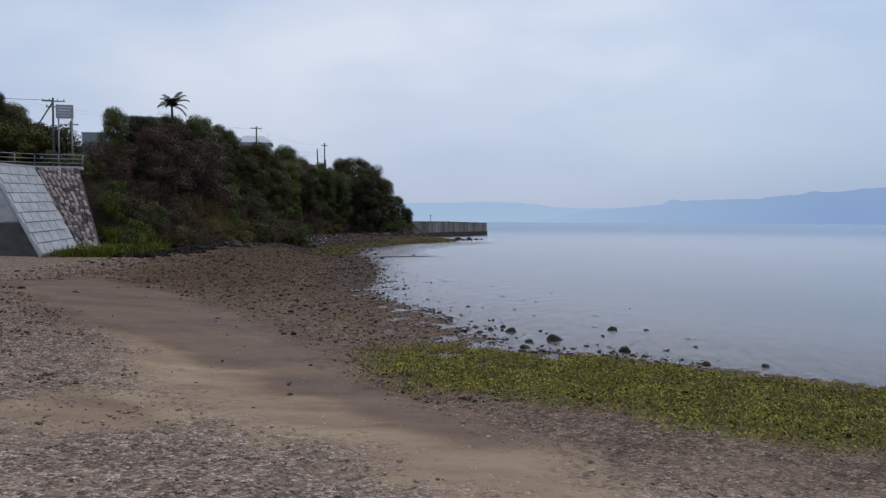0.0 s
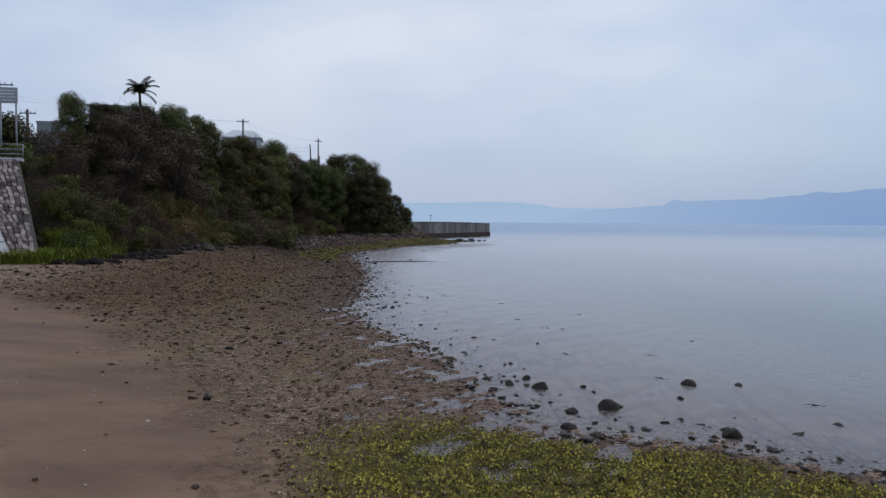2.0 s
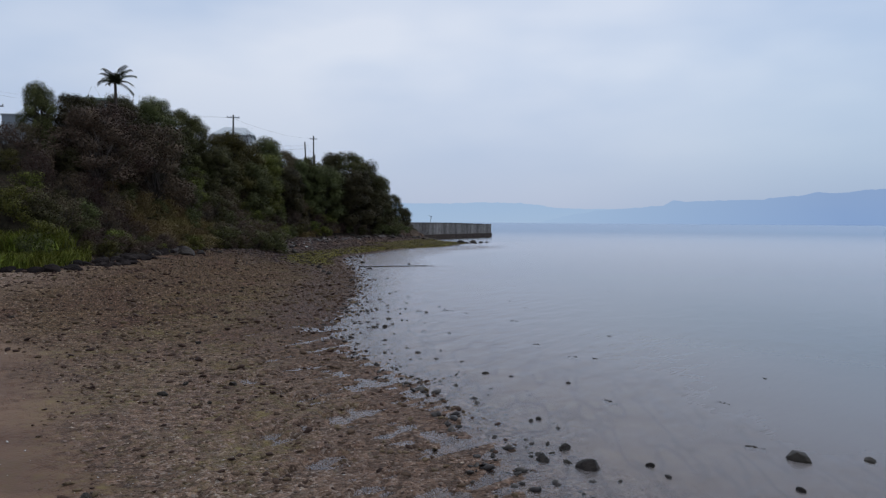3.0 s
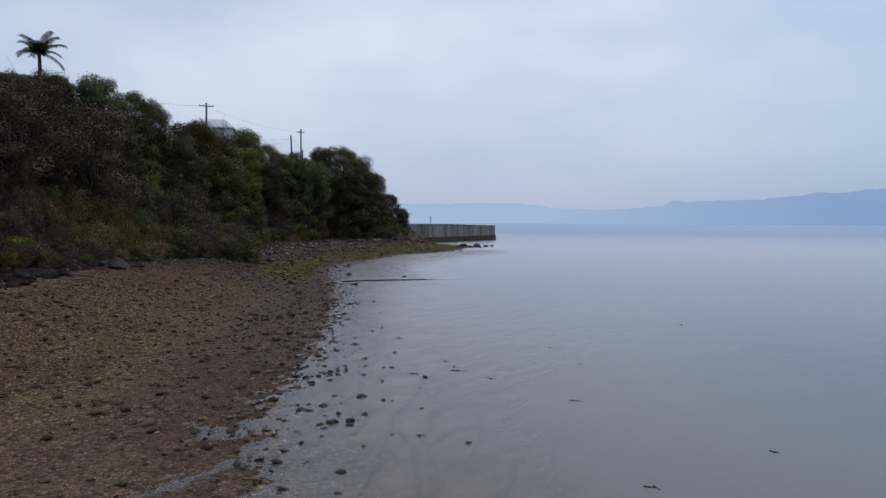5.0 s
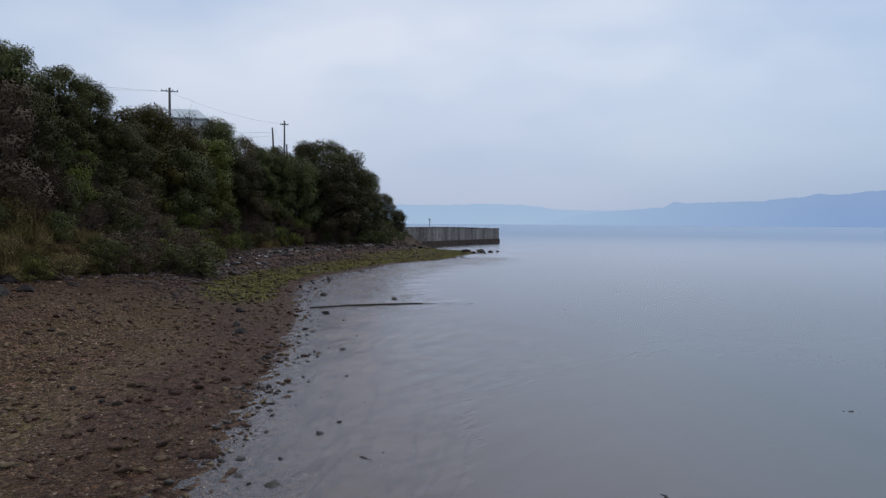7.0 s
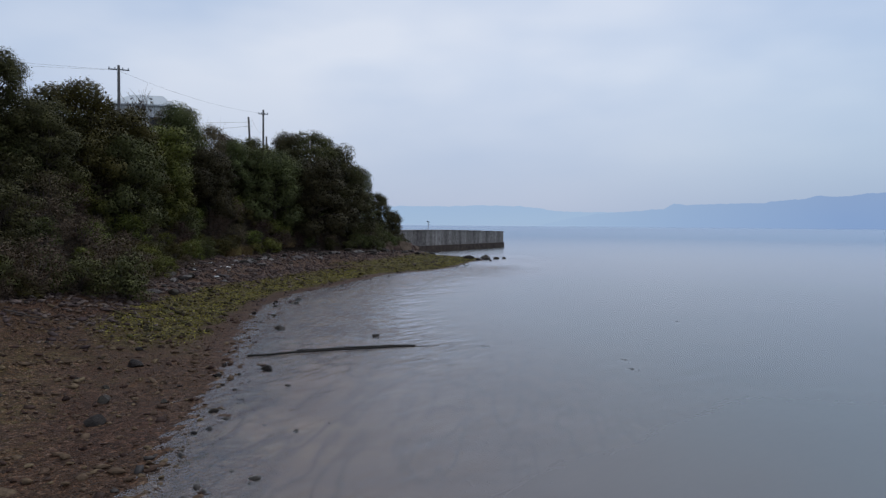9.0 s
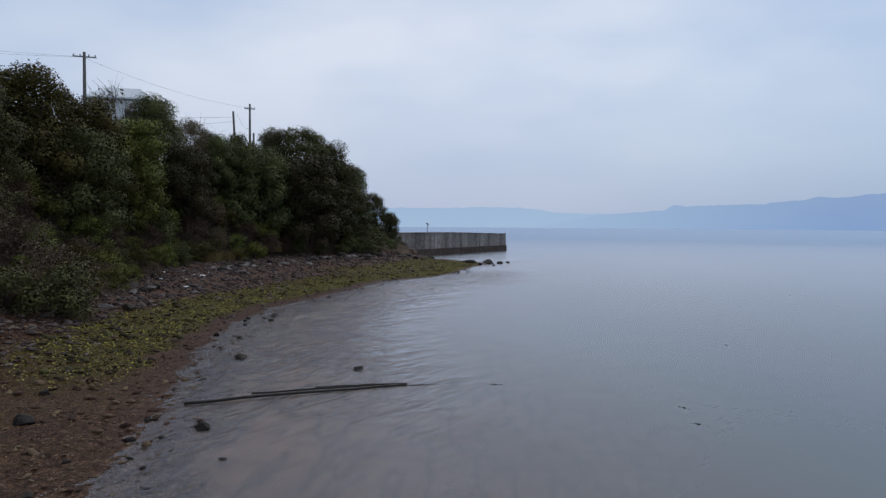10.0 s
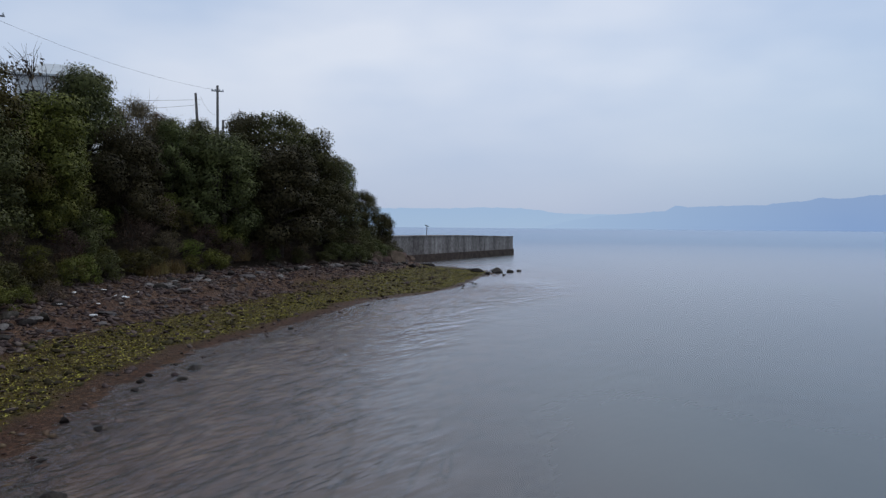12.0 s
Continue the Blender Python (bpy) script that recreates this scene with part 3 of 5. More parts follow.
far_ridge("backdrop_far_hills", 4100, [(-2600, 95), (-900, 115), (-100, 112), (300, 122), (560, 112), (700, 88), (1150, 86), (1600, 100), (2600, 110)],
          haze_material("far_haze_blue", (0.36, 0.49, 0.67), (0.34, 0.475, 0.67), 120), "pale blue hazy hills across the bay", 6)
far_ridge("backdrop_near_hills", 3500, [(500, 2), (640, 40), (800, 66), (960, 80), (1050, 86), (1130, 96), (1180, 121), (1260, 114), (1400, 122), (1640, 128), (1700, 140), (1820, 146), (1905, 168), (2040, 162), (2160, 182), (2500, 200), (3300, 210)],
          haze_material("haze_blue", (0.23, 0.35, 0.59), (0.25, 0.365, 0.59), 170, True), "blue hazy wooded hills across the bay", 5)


# ---------------------------------------------------------------- seawall, revetment and stone retaining wall
def bilinear(c, u, v):
    a, b, d, e = (Vector(p) for p in c)          # bottom-left, bottom-right, top-right, top-left
    return (a * (1 - u) + b * u) * (1 - v) + (e * (1 - u) + d * u) * v


def slab(corners, depth):
    """A thick slab: its outer face has the four corners, bottom-left first, seen from outside counter-clockwise."""
    p = [Vector(c) for c in corners]
    n = (p[1] - p[0]).cross(p[3] - p[0]).normalized()
    bm = bmesh.new()
    f = [bm.verts.new(q) for q in p]
    b = [bm.verts.new(q - n * depth) for q in p]
    bm.faces.new(f)
    bm.faces.new(b[::-1])
    for i in range(4):
        j = (i + 1) % 4
        bm.faces.new((f[j], f[i], b[i], b[j]))
    return bm, n


def prism(points, n, depth, bevel):
    """A piece with the given outline, proud by depth along n, its front edge drawn in."""
    c = sum(points, Vector()) / len(points)
    bm = bmesh.new()
    back = [bm.verts.new(q) for q in points]
    mid = [bm.verts.new(q + n * (depth - bevel)) for q in points]
    front = [bm.verts.new(c + (q - c) * (1 - bevel / max((q - c).length, 0.01)) + n * depth) for q in points]
    k = len(points)
    for lo, hi in ((back, mid), (mid, front)):
        for i in range(k):
            j = (i + 1) % k
            bm.faces.new((lo[i], lo[j], hi[j], hi[i]))
    bm.faces.new(front)
    return bm


REVET = [(-22.9, 40.9, 1.2), (-22.2, 43.6, 1.5), (-26.9, 47.2, 6.65), (-27.8, 44.0, 6.65)]
revetment = thing("wall_revetment", "pale grey concrete block revetment sloping down to the beach", "seawall", kind="structure")
bm, n_rev = slab(REVET, 0.5)
part("core", bm, CONCRETE, revetment)
ROWS_UP = 9
for r in range(ROWS_UP):
    for c in range(5):
        v0, v1 = (r + 0.035) / ROWS_UP, (r + 0.965) / ROWS_UP
        u0, u1 = max(0.012, (c + 0.02 + 0.5 * (r % 2) - 0.25) / 5), min(0.988, (c + 0.98 + 0.5 * (r % 2) - 0.25) / 5)
        pts = [bilinear(REVET, u, v) for u, v in ((u0, v0), (u1, v0), (u1, v1), (u0, v1))]
        part("block", prism(pts, n_rev, 0.07, 0.02), PALE_BLOCK, revetment)

SEAWALL = [(-44.0, 35.0, 0.6), (-22.95, 40.85, 0.9), (-27.75, 43.95, 6.3), (-44.0, 41.3, 6.3)]
seawall = thing("wall_seawall", "concrete seawall with a black tide-stained lower half", "seawall", kind="structure")
bm, n_sea = slab(SEAWALL, 0.6)
part("core", bm, CONCRETE, seawall)
low = [bilinear(SEAWALL, u, v) for u, v in ((0, 0), (1, 0), (1, 0.40), (0, 0.40))]
part("stained_band", prism(low, n_sea, 0.03, 0.008), TAR, seawall, "black tide-stained lower band")
high = [bilinear(SEAWALL, u, v) for u, v in ((0, 0.405), (1, 0.405), (1, 0.985), (0, 0.985))]
part("upper_panel", prism(high, n_sea, 0.05, 0.012), STAINED, seawall)
bm = bmesh.new()
box(bm, (18, 0.55, 0.3), pose(-36.5, 42.7, 6.45, 0, 0, 9), 0.03)
part("coping", bm, CONCRETE, seawall)
bm = bmesh.new()
box(bm, (0.6, 4.0, 0.28), pose(-27.5, 45.9, 6.68, 0, 0, -13), 0.03)
part("coping", bm, CONCRETE, seawall)

RETAIN = [(-22.25, 43.55, 1.3), (-20.9, 43.9, 1.3), (-24.3, 47.8, 6.7), (-26.9, 47.25, 6.7)]
retaining = thing("wall_retaining", "rubble stone retaining wall set in dark mortar", "retaining wall", kind="structure")
bm, n_ret = slab(RETAIN, 0.6)
part("core", bm, MORTAR, retaining)
rng = random.Random(5)
for r in range(27):
    v0, v1 = r / 27, (r + 1) / 27
    cols = 5 + round(5 * v0)
    shift = rng.random() * 0.5
    for c in range(cols):
        u0, u1 = max(0.0, (c + shift - 0.5) / cols), min(1.0, (c + shift + 0.5) / cols)
        if u1 - u0 < 0.04:
            continue
        pts = []
        for u, v in ((u0, v0), ((u0 + u1) / 2, v0 - 0.012), (u1, v0), (u1, v1), ((u0 + u1) / 2, v1 + 0.01), (u0, v1)):
            cu, cv = (u0 + u1) / 2, (v0 + v1) / 2
            k, j = rng.uniform(0.62, 1.0), rng.uniform(0.62, 1.05)
            pts.append(bilinear(RETAIN, cu + (u - cu) * k, cv + (v - cv) * j))
        part("stone", prism(pts, n_ret, rng.uniform(0.05, 0.12), 0.03), WALL_STONE, retaining)
bm = bmesh.new()
box(bm, (2.9, 0.5, 0.2), pose(-25.6, 47.75, 6.74, 0, 0, 11), 0.03)
part("coping", bm, CONCRETE, retaining)


# railing along the top of the walls
def railing(points):
    rail = thing("railing", "galvanised steel railing with three rails on the seawall", "railing")
    for a, b in zip(points, points[1:]):
        a, b = Vector(a), Vector(b)
        for h in (0.28, 0.56, 0.84):
            bm = bmesh.new()
            tube(bm, [a + Vector((0, 0, h)), b + Vector((0, 0, h))], 0.028 if h < 0.9 else 0.035, 6)
            part("rail", bm, STEEL, rail)
        count = max(2, round((b - a).length / 1.6))
        for i in range(count + 1):
            p = a.lerp(b, i / count)
            bm = bmesh.new()
            tube(bm, [p, p + Vector((0, 0, 0.86))], 0.035, 6)
            part("post", bm, STEEL, rail)


railing([(-44.0, 41.5, 6.55), (-27.75, 44.2, 6.6), (-27.1, 47.5, 6.8), (-24.2, 48.1, 6.8)])


# information sign on two legs
sign = thing("sign", "grey information sign board on two steel legs beside the railing", "sign", at=pose(-27.4, 51.9, ground_at(-27.4, 51.9), 0, 0, 8))
gz = 11.6 - ground_at(-27.4, 51.9)
for x in (-0.46, 0.46):
    bm = bmesh.new()
    tube(bm, [(x, 0, -0.2), (x, 0, gz)], 0.06, 8)
    part("leg", bm, STEEL, sign)
bm = bmesh.new()
box(bm, (1.2, 0.07, 1.0), pose(0, -0.1, gz - 0.45), 0.015)
board = part("board", bm, SIGN_GREY, sign)
for i, (w, h) in enumerate(((1.0, 0.07), (0.85, 0.10), (0.95, 0.06), (0.7, 0.06))):
    bm = bmesh.new()
    box(bm, (w, 0.012, h), pose(0, -0.142, gz - 0.16 - 0.2 * i))
    part("marking", bm, SIGN_MARK, board)


# ---------------------------------------------------------------- utility poles and cables
def utility_pole(x, y, top, lean=0.0, arms=((0.35, 1.5),), turn=20.0, brace=False, r=1.0, label="grey concrete utility pole with a crossarm above the trees"):
    z = ground_at(x, y) - 0.3
    p = thing("utility_pole", label, "utility pole", "utility poles", at=pose(x, y, z, 0, lean, turn))
    h = top - z
    bm = bmesh.new()
    tube(bm, [(0, 0, 0), (0, 0, h * 0.5), (0, 0, h)], [0.15 * r, 0.12 * r, 0.095 * r], 10)
    part("shaft", bm, POLE_GREY, p)
    for down, wide in arms:
        bm = bmesh.new()
        box(bm, (wide, 0.09, 0.09), pose(0, 0.12, h - down), 0.01)
        arm = part("crossarm", bm, STEEL, p)
        for k in (-0.45, -0.18, 0.18, 0.45):
            bm = bmesh.new()
            tube(bm, [(k * wide, 0.12, h - down), (k * wide, 0.12, h - down + 0.12), (k * wide, 0.12, h - down + 0.2)], [0.03, 0.06, 0.03], 6)
            part("insulator", bm, PLASTER, arm)
    if brace:
        bm = bmesh.new()
        tube(bm, [(-0.05, 0, h - 0.4), (-1.7, 0, h - 3.2)], 0.06, 6)
        part("brace", bm, POLE_GREY, p)
    return p


utility_pole(-30.6, 56.0, 12.9, arms=((0.25, 1.7), (0.7, 1.1)), turn=10, brace=True, r=0.75, label="utility pole with crossarms and a diagonal strut by the road")
utility_pole(-33.5, 64.0, 12.2, arms=((0.3, 1.2),), turn=10)
utility_pole(-25.0, 95.1, 16.1, arms=((0.3, 1.5),))
utility_pole(-19.2, 115.7, 16.2, arms=((0.45, 1.0),))
utility_pole(-19.5, 112.4, 14.9, lean=-3.0, arms=(), label="leaning bare utility pole above the trees")
utility_pole(-19.4, 117.8, 13.6, arms=(), label="slim bare utility pole above the trees")


def cable(a, b, sag, r=0.007):
    a, b = Vector(a), Vector(b)
    bm = bmesh.new()
    pts = [a.lerp(b, i / 14) - Vector((0, 0, sag * 4 * (i / 14) * (1 - i / 14))) for i in range(15)]
    tube(bm, pts, r, 4)
    me = bpy.data.meshes.new("overhead_cable")
    bm.to_mesh(me)
    bm.free()
    me.materials.append(WIRE)
    tagged(new("overhead_cable", me), "thin black overhead cable strung between utility poles", "cable", "overhead cables")


cable((-30.6, 56, 12.7), (-62, 56, 16.5), 0.8, 0.02)
cable((-25.0, 95.1, 15.7), (-19.2, 115.7, 15.8), 0.5)
cable((-25.0, 95.1, 15.75), (-60, 94, 19.8), 0.6)
cable((-25.6, 95.1, 15.75), (-60, 95.5, 19.5), 0.7)
cable((-19.5, 112.4, 14.4), (-40, 112, 14.9), 0.35, 0.012)
cable((-19.5, 112.4, 14.0), (-40, 113, 14.0), 0.5, 0.012)
cable((-19.5, 112.4, 14.7), (-19.2, 115.7, 13.8), 0.5)
cable((-31.0, 56, 12.2), (-33.5, 64, 12.0), 0.2)


# ---------------------------------------------------------------- buildings on the headland
def building(x, y, turn, size, roof, wall_mat, roof_mat, label, windows=(), base=None):
    z = (ground_at(x, y) if base is None else base) - 0.4
    w, d, h = size
    b = thing("building", label, "building", "buildings on the headland", at=pose(x, y, z, 0, 0, turn))
    bm = bmesh.new()
    box(bm, (w, d, h), pose(0, 0, h / 2), 0.02)
    part("wall", bm, wall_mat, b)
    bm = bmesh.new()
    e = 0.3 if roof > 0.2 else 0.04
    low = [(-w / 2 - e, -d / 2 - e), (w / 2 + e, -d / 2 - e), (w / 2 + e, d / 2 + e), (-w / 2 - e, d / 2 + e)]
    vs = [bm.verts.new((a, c, h + 0.005)) for a, c in low] + [bm.verts.new((a, c, h + 0.15)) for a, c in low]
    ridge = [bm.verts.new((-w * 0.28, 0, h + 0.15 + roof)), bm.verts.new((w * 0.28, 0, h + 0.15 + roof))]
    bm.faces.new(vs[3::-1])
    for i in range(4):
        bm.faces.new((vs[i], vs[(i + 1) % 4], vs[4 + (i + 1) % 4], vs[4 + i]))
    bm.faces.new((vs[4], vs[5], ridge[1], ridge[0]))
    bm.faces.new((vs[6], vs[7], ridge[0], ridge[1]))
    bm.faces.new((vs[5], vs[6], ridge[1]))
    bm.faces.new((vs[7], vs[4], ridge[0]))
    part("roof", bm, roof_mat, b)
    for wx_, wz_, ww, wh in windows:
        bm = bmesh.new()
        box(bm, (ww + 0.12, 0.08, wh + 0.12), pose(wx_, -d / 2 - 0.02, wz_), 0.01)
        win = part("window", bm, STEEL, b)
        bm = bmesh.new()
        box(bm, (ww, 0.03, wh), pose(wx_, -d / 2 - 0.055, wz_))
        part("pane", bm, GLASS_DARK, win)
    return b


building(-29.2, 62.0, 4, (3.0, 3.2, 3.0), 0.12, CLADDING, CLADDING, "small grey sheet-clad shed above the sea wall", base=8.0)
building(-34.6, 66.5, 8, (3.6, 4, 2.3), 0.5, PLASTER, ROOF_PALE, "low pale house by the road", ((-0.7, 1.5, 0.9, 0.9), (0.9, 1.5, 0.9, 0.9)), base=8.0)
building(-28.3, 69.5, 14, (4.4, 4, 4.4), 0.25, CLADDING, ROOF_GREEN, "house with a faded green roof among the trees", ((-1.0, 2.9, 1.0, 1.0), (1.0, 2.9, 1.0, 1.0)), base=9.0)
building(-29.6, 111.0, 12, (5.2, 5.0, 6.9), 1.3, PLASTER, ROOF_PALE, "pale house with a hipped roof above the trees", ((-1.4, 5.3, 1.0, 1.0), (1.2, 5.3, 1.0, 1.0)), base=8.8)


# ---------------------------------------------------------------- breakwater
PIER_A, PIER_B = Vector((-9.0, 129.0, 0)), Vector((11.3, 165.2, 0))
pier = thing("breakwater", "long weathered concrete breakwater with dark streaks and a stained foot", "breakwater", at=None)
along = (PIER_B - PIER_A).normalized()
side = Vector((along.y, -along.x, 0))            # towards the beach and the camera
PIECES = 9
length = (PIER_B - PIER_A).length
ang = math.degrees(math.atan2(along.y, along.x))
for i in range(PIECES):
    a, b = i / PIECES, (i + 1) / PIECES
    mid = PIER_A.lerp(PIER_B, (a + b) / 2)
    top = 3.15 - 0.3 * max(0.0, ((a + b) / 2 - 0.55) / 0.45)
    inward = -side * 1.6
    c = mid + inward
    bm = bmesh.new()
    box(bm, (length / PIECES - 0.015, 3.2, top - 0.75), pose(c.x, c.y, (top + 0.75) / 2, 0, 0, ang), 0.03)
    part("wall_segment", bm, PIER_CONCRETE, pier)
    bm = bmesh.new()
    box(bm, (length / PIECES - 0.012, 3.6, 2.3), pose(c.x, c.y, -0.18, 0, 0, ang), 0.05)
    part("footing", bm, TIDE_FOOT, pier, "dark tide-stained footing")
    bm = bmesh.new()
    box(bm, (length / PIECES - 0.02, 3.36, 0.12), pose(c.x, c.y, top + 0.05, 0, 0, ang), 0.02)
    part("coping", bm, PIER_CONCRETE, pier)


def solar_lamp(x, y, z):
    s = thing("solar_lamp", "slim solar light post standing on the breakwater", "lamp post", "solar light posts", at=pose(x, y, z, 0, 0, 30))
    bm = bmesh.new()
    tube(bm, [(0, 0, 0), (0, 0, 1.15)], [0.05, 0.04], 8)
    part("post", bm, STEEL, s)
    bm = bmesh.new()
    box(bm, (0.5, 0.35, 0.04), pose(0, 0, 1.22, 0, 25, 0), 0.008)
    part("panel", bm, PANEL, s, "tilted dark solar panel")
    bm = bmesh.new()
    tube(bm, [(0, 0, 0.9), (0.16, 0, 0.9), (0.2, 0, 0.78)], [0.03, 0.05, 0.07], 6)
    part("lamp_head", bm, STEEL, s)


for f in (0.40, 0.20):
    q = PIER_A.lerp(PIER_B, f) - side * 1.2
    solar_lamp(q.x, q.y, 3.26)


# ---------------------------------------------------------------- plants
def leaf_quads(centres, radii, counts, size, seed, flat=0.75, long=1.5):
    """Leaves scattered through and over clumps, one small blade each, facing roughly outwards."""
    g = np.random.RandomState(seed)
    out_v, out_n = [], []
    for c, r, n in zip(centres, radii, counts):
        d = g.normal(size=(n, 3))
        d /= np.linalg.norm(d, axis=1)[:, None]
        reach = r * (0.35 + 0.65 * g.rand(n) ** 0.45) * (1 + 0.11 * g.normal(size=n))
        p = np.array(c) + d * reach[:, None] * np.array([1, 1, flat])
        nor = d + 0.4 * g.normal(size=(n, 3)) + np.array([0, 0, 0.3])
        nor /= np.linalg.norm(nor, axis=1)[:, None]
        t = np.cross(nor, g.normal(size=(n, 3)))
        t /= np.linalg.norm(t, axis=1)[:, None]
        s = np.cross(nor, t)
        k = size * (0.6 + 0.8 * g.rand(n))[:, None]
        round_ = d + 0.35 * nor + np.array([0, 0, 0.2])
        round_ /= np.linalg.norm(round_, axis=1)[:, None]
        out_n.append(np.repeat(round_, 3, axis=0))
        out_v.append(np.stack([p - t * k * long / 2, p - s * k * 0.9 + t * k * 0.2, p + t * k * long / 2], 1))
    v = np.concatenate(out_v).reshape(-1, 3)
    f = np.arange(len(v)).reshape(-1, 3)
    return v, f, np.concatenate(out_n)


def quad_mesh(name, v, f, mat, normals=None):
    me = bpy.data.meshes.new(name)
    me.vertices.add(len(v))
    me.vertices.foreach_set("co", np.asarray(v, np.float32).ravel())
    k = f.shape[1]
    me.loops.add(f.size)
    me.loops.foreach_set("vertex_index", f.ravel().astype(np.int32))
    me.polygons.add(len(f))
    me.polygons.foreach_set("loop_start", (np.arange(len(f)) * k).astype(np.int32))
    me.update(calc_edges=True)
    if normals is not None:
        me.polygons.foreach_set("use_smooth", np.ones(len(f), bool))
        me.normals_split_custom_set_from_vertices(normals.tolist())
    me.materials.append(mat)
    return me


def limbs_mesh(name, centres, base_r, mat, rng, fork=0.35, tips=0):
    bm = bmesh.new()
    top = max(c[2] for c in centres)
    stem = [Vector((0, 0, -0.15)), Vector((rng.uniform(-0.04, 0.04), rng.uniform(-0.04, 0.04), top * fork * 0.6)), Vector((rng.uniform(-0.08, 0.08), rng.uniform(-0.08, 0.08), top * fork))]
    tube(bm, stem, [base_r, base_r * 0.8, base_r * 0.62], 7)
    for c in centres:
        c = Vector(c)
        s = stem[1].lerp(stem[2], rng.uniform(0.2, 1.0))
        m = s.lerp(c, 0.5) + Vector((rng.uniform(-1, 1), rng.uniform(-1, 1), rng.uniform(-0.2, 1))) * 0.12 * (c - s).length
        tube(bm, [s, m, c], [base_r * 0.45, base_r * 0.3, base_r * 0.1], 5)
        for _ in range(tips):
            e = c + Vector((rng.gauss(0, 1), rng.gauss(0, 1), rng.gauss(0.5, 1))).normalized() * rng.uniform(0.12, 0.35)
            j = m.lerp(c, rng.uniform(0.3, 1.0))
            tube(bm, [j, j.lerp(e, 0.5) + Vector((rng.uniform(-0.03, 0.03), rng.uniform(-0.03, 0.03), 0.03)), e], [base_r * 0.16, base_r * 0.11, base_r * 0.04], 4)
    me = bpy.data.meshes.new(name)
    bm.to_mesh(me)
    bm.free()
    me.materials.append(mat)
    return me


def plant_kind(seed, leaf, bark, clumps, wide, low, high, leaves, size, clump_r, base_r, fork, tips=0):
    """Meshes of one plant of about unit height: its limbs and its crown of clumps."""
    rng = random.Random(seed)
    cs, rs = [], []
    for i in range(clumps):
        a = i * 2.4 + rng.uniform(-0.5, 0.5)
        h = low + (high - low) * ((i + 0.5) / clumps) ** 0.85
        prof = math.sqrt(max(0.05, 1 - ((h - low) / (high - low) * 1.17 - 0.2) ** 2))
        r = wide * prof * rng.uniform(0.35, 0.95)
        cs.append((r * math.cos(a), r * math.sin(a), h + rng.uniform(-0.04, 0.04)))
        rs.append(clump_r * rng.uniform(0.65, 1.25))
    per = [max(8, int(leaves / clumps * (r / clump_r) ** 2)) for r in rs]
    v, f, turned = leaf_quads(cs, rs, per, size, seed)
    return limbs_mesh("trunk", cs, base_r, bark, rng, fork, tips), quad_mesh("crown", v, f, leaf, turned)


KINDS = {}
for s in range(3):
    KINDS["evergreen", s] = plant_kind(10 + s, LEAF_DARK, BARK, 36, 0.38, 0.16, 0.93, 23000, 0.0135, 0.135, 0.026, 0.42)
    KINDS["olive", s] = plant_kind(20 + s, LEAF_OLIVE, BARK, 36, 0.40, 0.16, 0.93, 23000, 0.0135, 0.135, 0.024, 0.4)
    KINDS["shrub_dark", s] = plant_kind(30 + s, LEAF_DARK, BARK, 12, 0.48, 0.14, 0.86, 3100, 0.029, 0.22, 0.03, 0.25)
    KINDS["shrub_olive", s] = plant_kind(40 + s, LEAF_OLIVE, BARK, 12, 0.50, 0.14, 0.86, 3100, 0.029, 0.22, 0.03, 0.25)
    KINDS["shrub_brown", s] = plant_kind(50 + s, LEAF_BROWN, TWIG, 16, 0.52, 0.14, 0.95, 2900, 0.024, 0.23, 0.022, 0.2, 2)
for s in range(3):
    KINDS["shrub_straw", s] = plant_kind(90 + s, LEAF_STRAW, BARK, 14, 0.55, 0.10, 0.85, 2900, 0.025, 0.24, 0.02, 0.2)
    KINDS["brown_tree", s] = plant_kind(80 + s, LEAF_BROWN, TWIG, 30, 0.42, 0.14, 0.95, 15000, 0.0128, 0.135, 0.016, 0.22, 3)
KINDS["bare", 0] = plant_kind(60, LEAF_BROWN, TWIG, 14, 0.40, 0.45, 0.98, 130, 0.03, 0.14, 0.022, 0.45, 9)


def blades(seed, n, spread, height, width, mat, droop=0.4):
    g = np.random.RandomState(seed)
    v = []
    for _ in range(n):
        a, r = g.rand() * 6.283, spread * math.sqrt(g.rand())
        x, y = r * math.cos(a), r * math.sin(a)
        h, lean, b = height * (0.5 + 0.6 * g.rand()), g.rand() * droop, g.rand() * 6.283
        dx, dy = math.cos(b), math.sin(b)
        w = width * (0.6 + 0.8 * g.rand())
        mx, my, tx, ty = x + dx * lean * h * 0.35, y + dy * lean * h * 0.35, x + dx * lean * h, y + dy * lean * h
        v += [(x - dy * w, y + dx * w, 0), (x + dy * w, y - dx * w, 0), (mx + dy * w * 0.7, my - dx * w * 0.7, h * 0.6), (mx - dy * w * 0.7, my + dx * w * 0.7, h * 0.6),
              (mx - dy * w * 0.7, my + dx * w * 0.7, h * 0.6), (mx + dy * w * 0.7, my - dx * w * 0.7, h * 0.6), (tx + dy * w * 0.1, ty - dx * w * 0.1, h), (tx - dy * w * 0.1, ty + dx * w * 0.1, h)]
    v = np.array(v)
    return quad_mesh("grass_blades", v, np.arange(len(v)).reshape(-1, 4), mat)


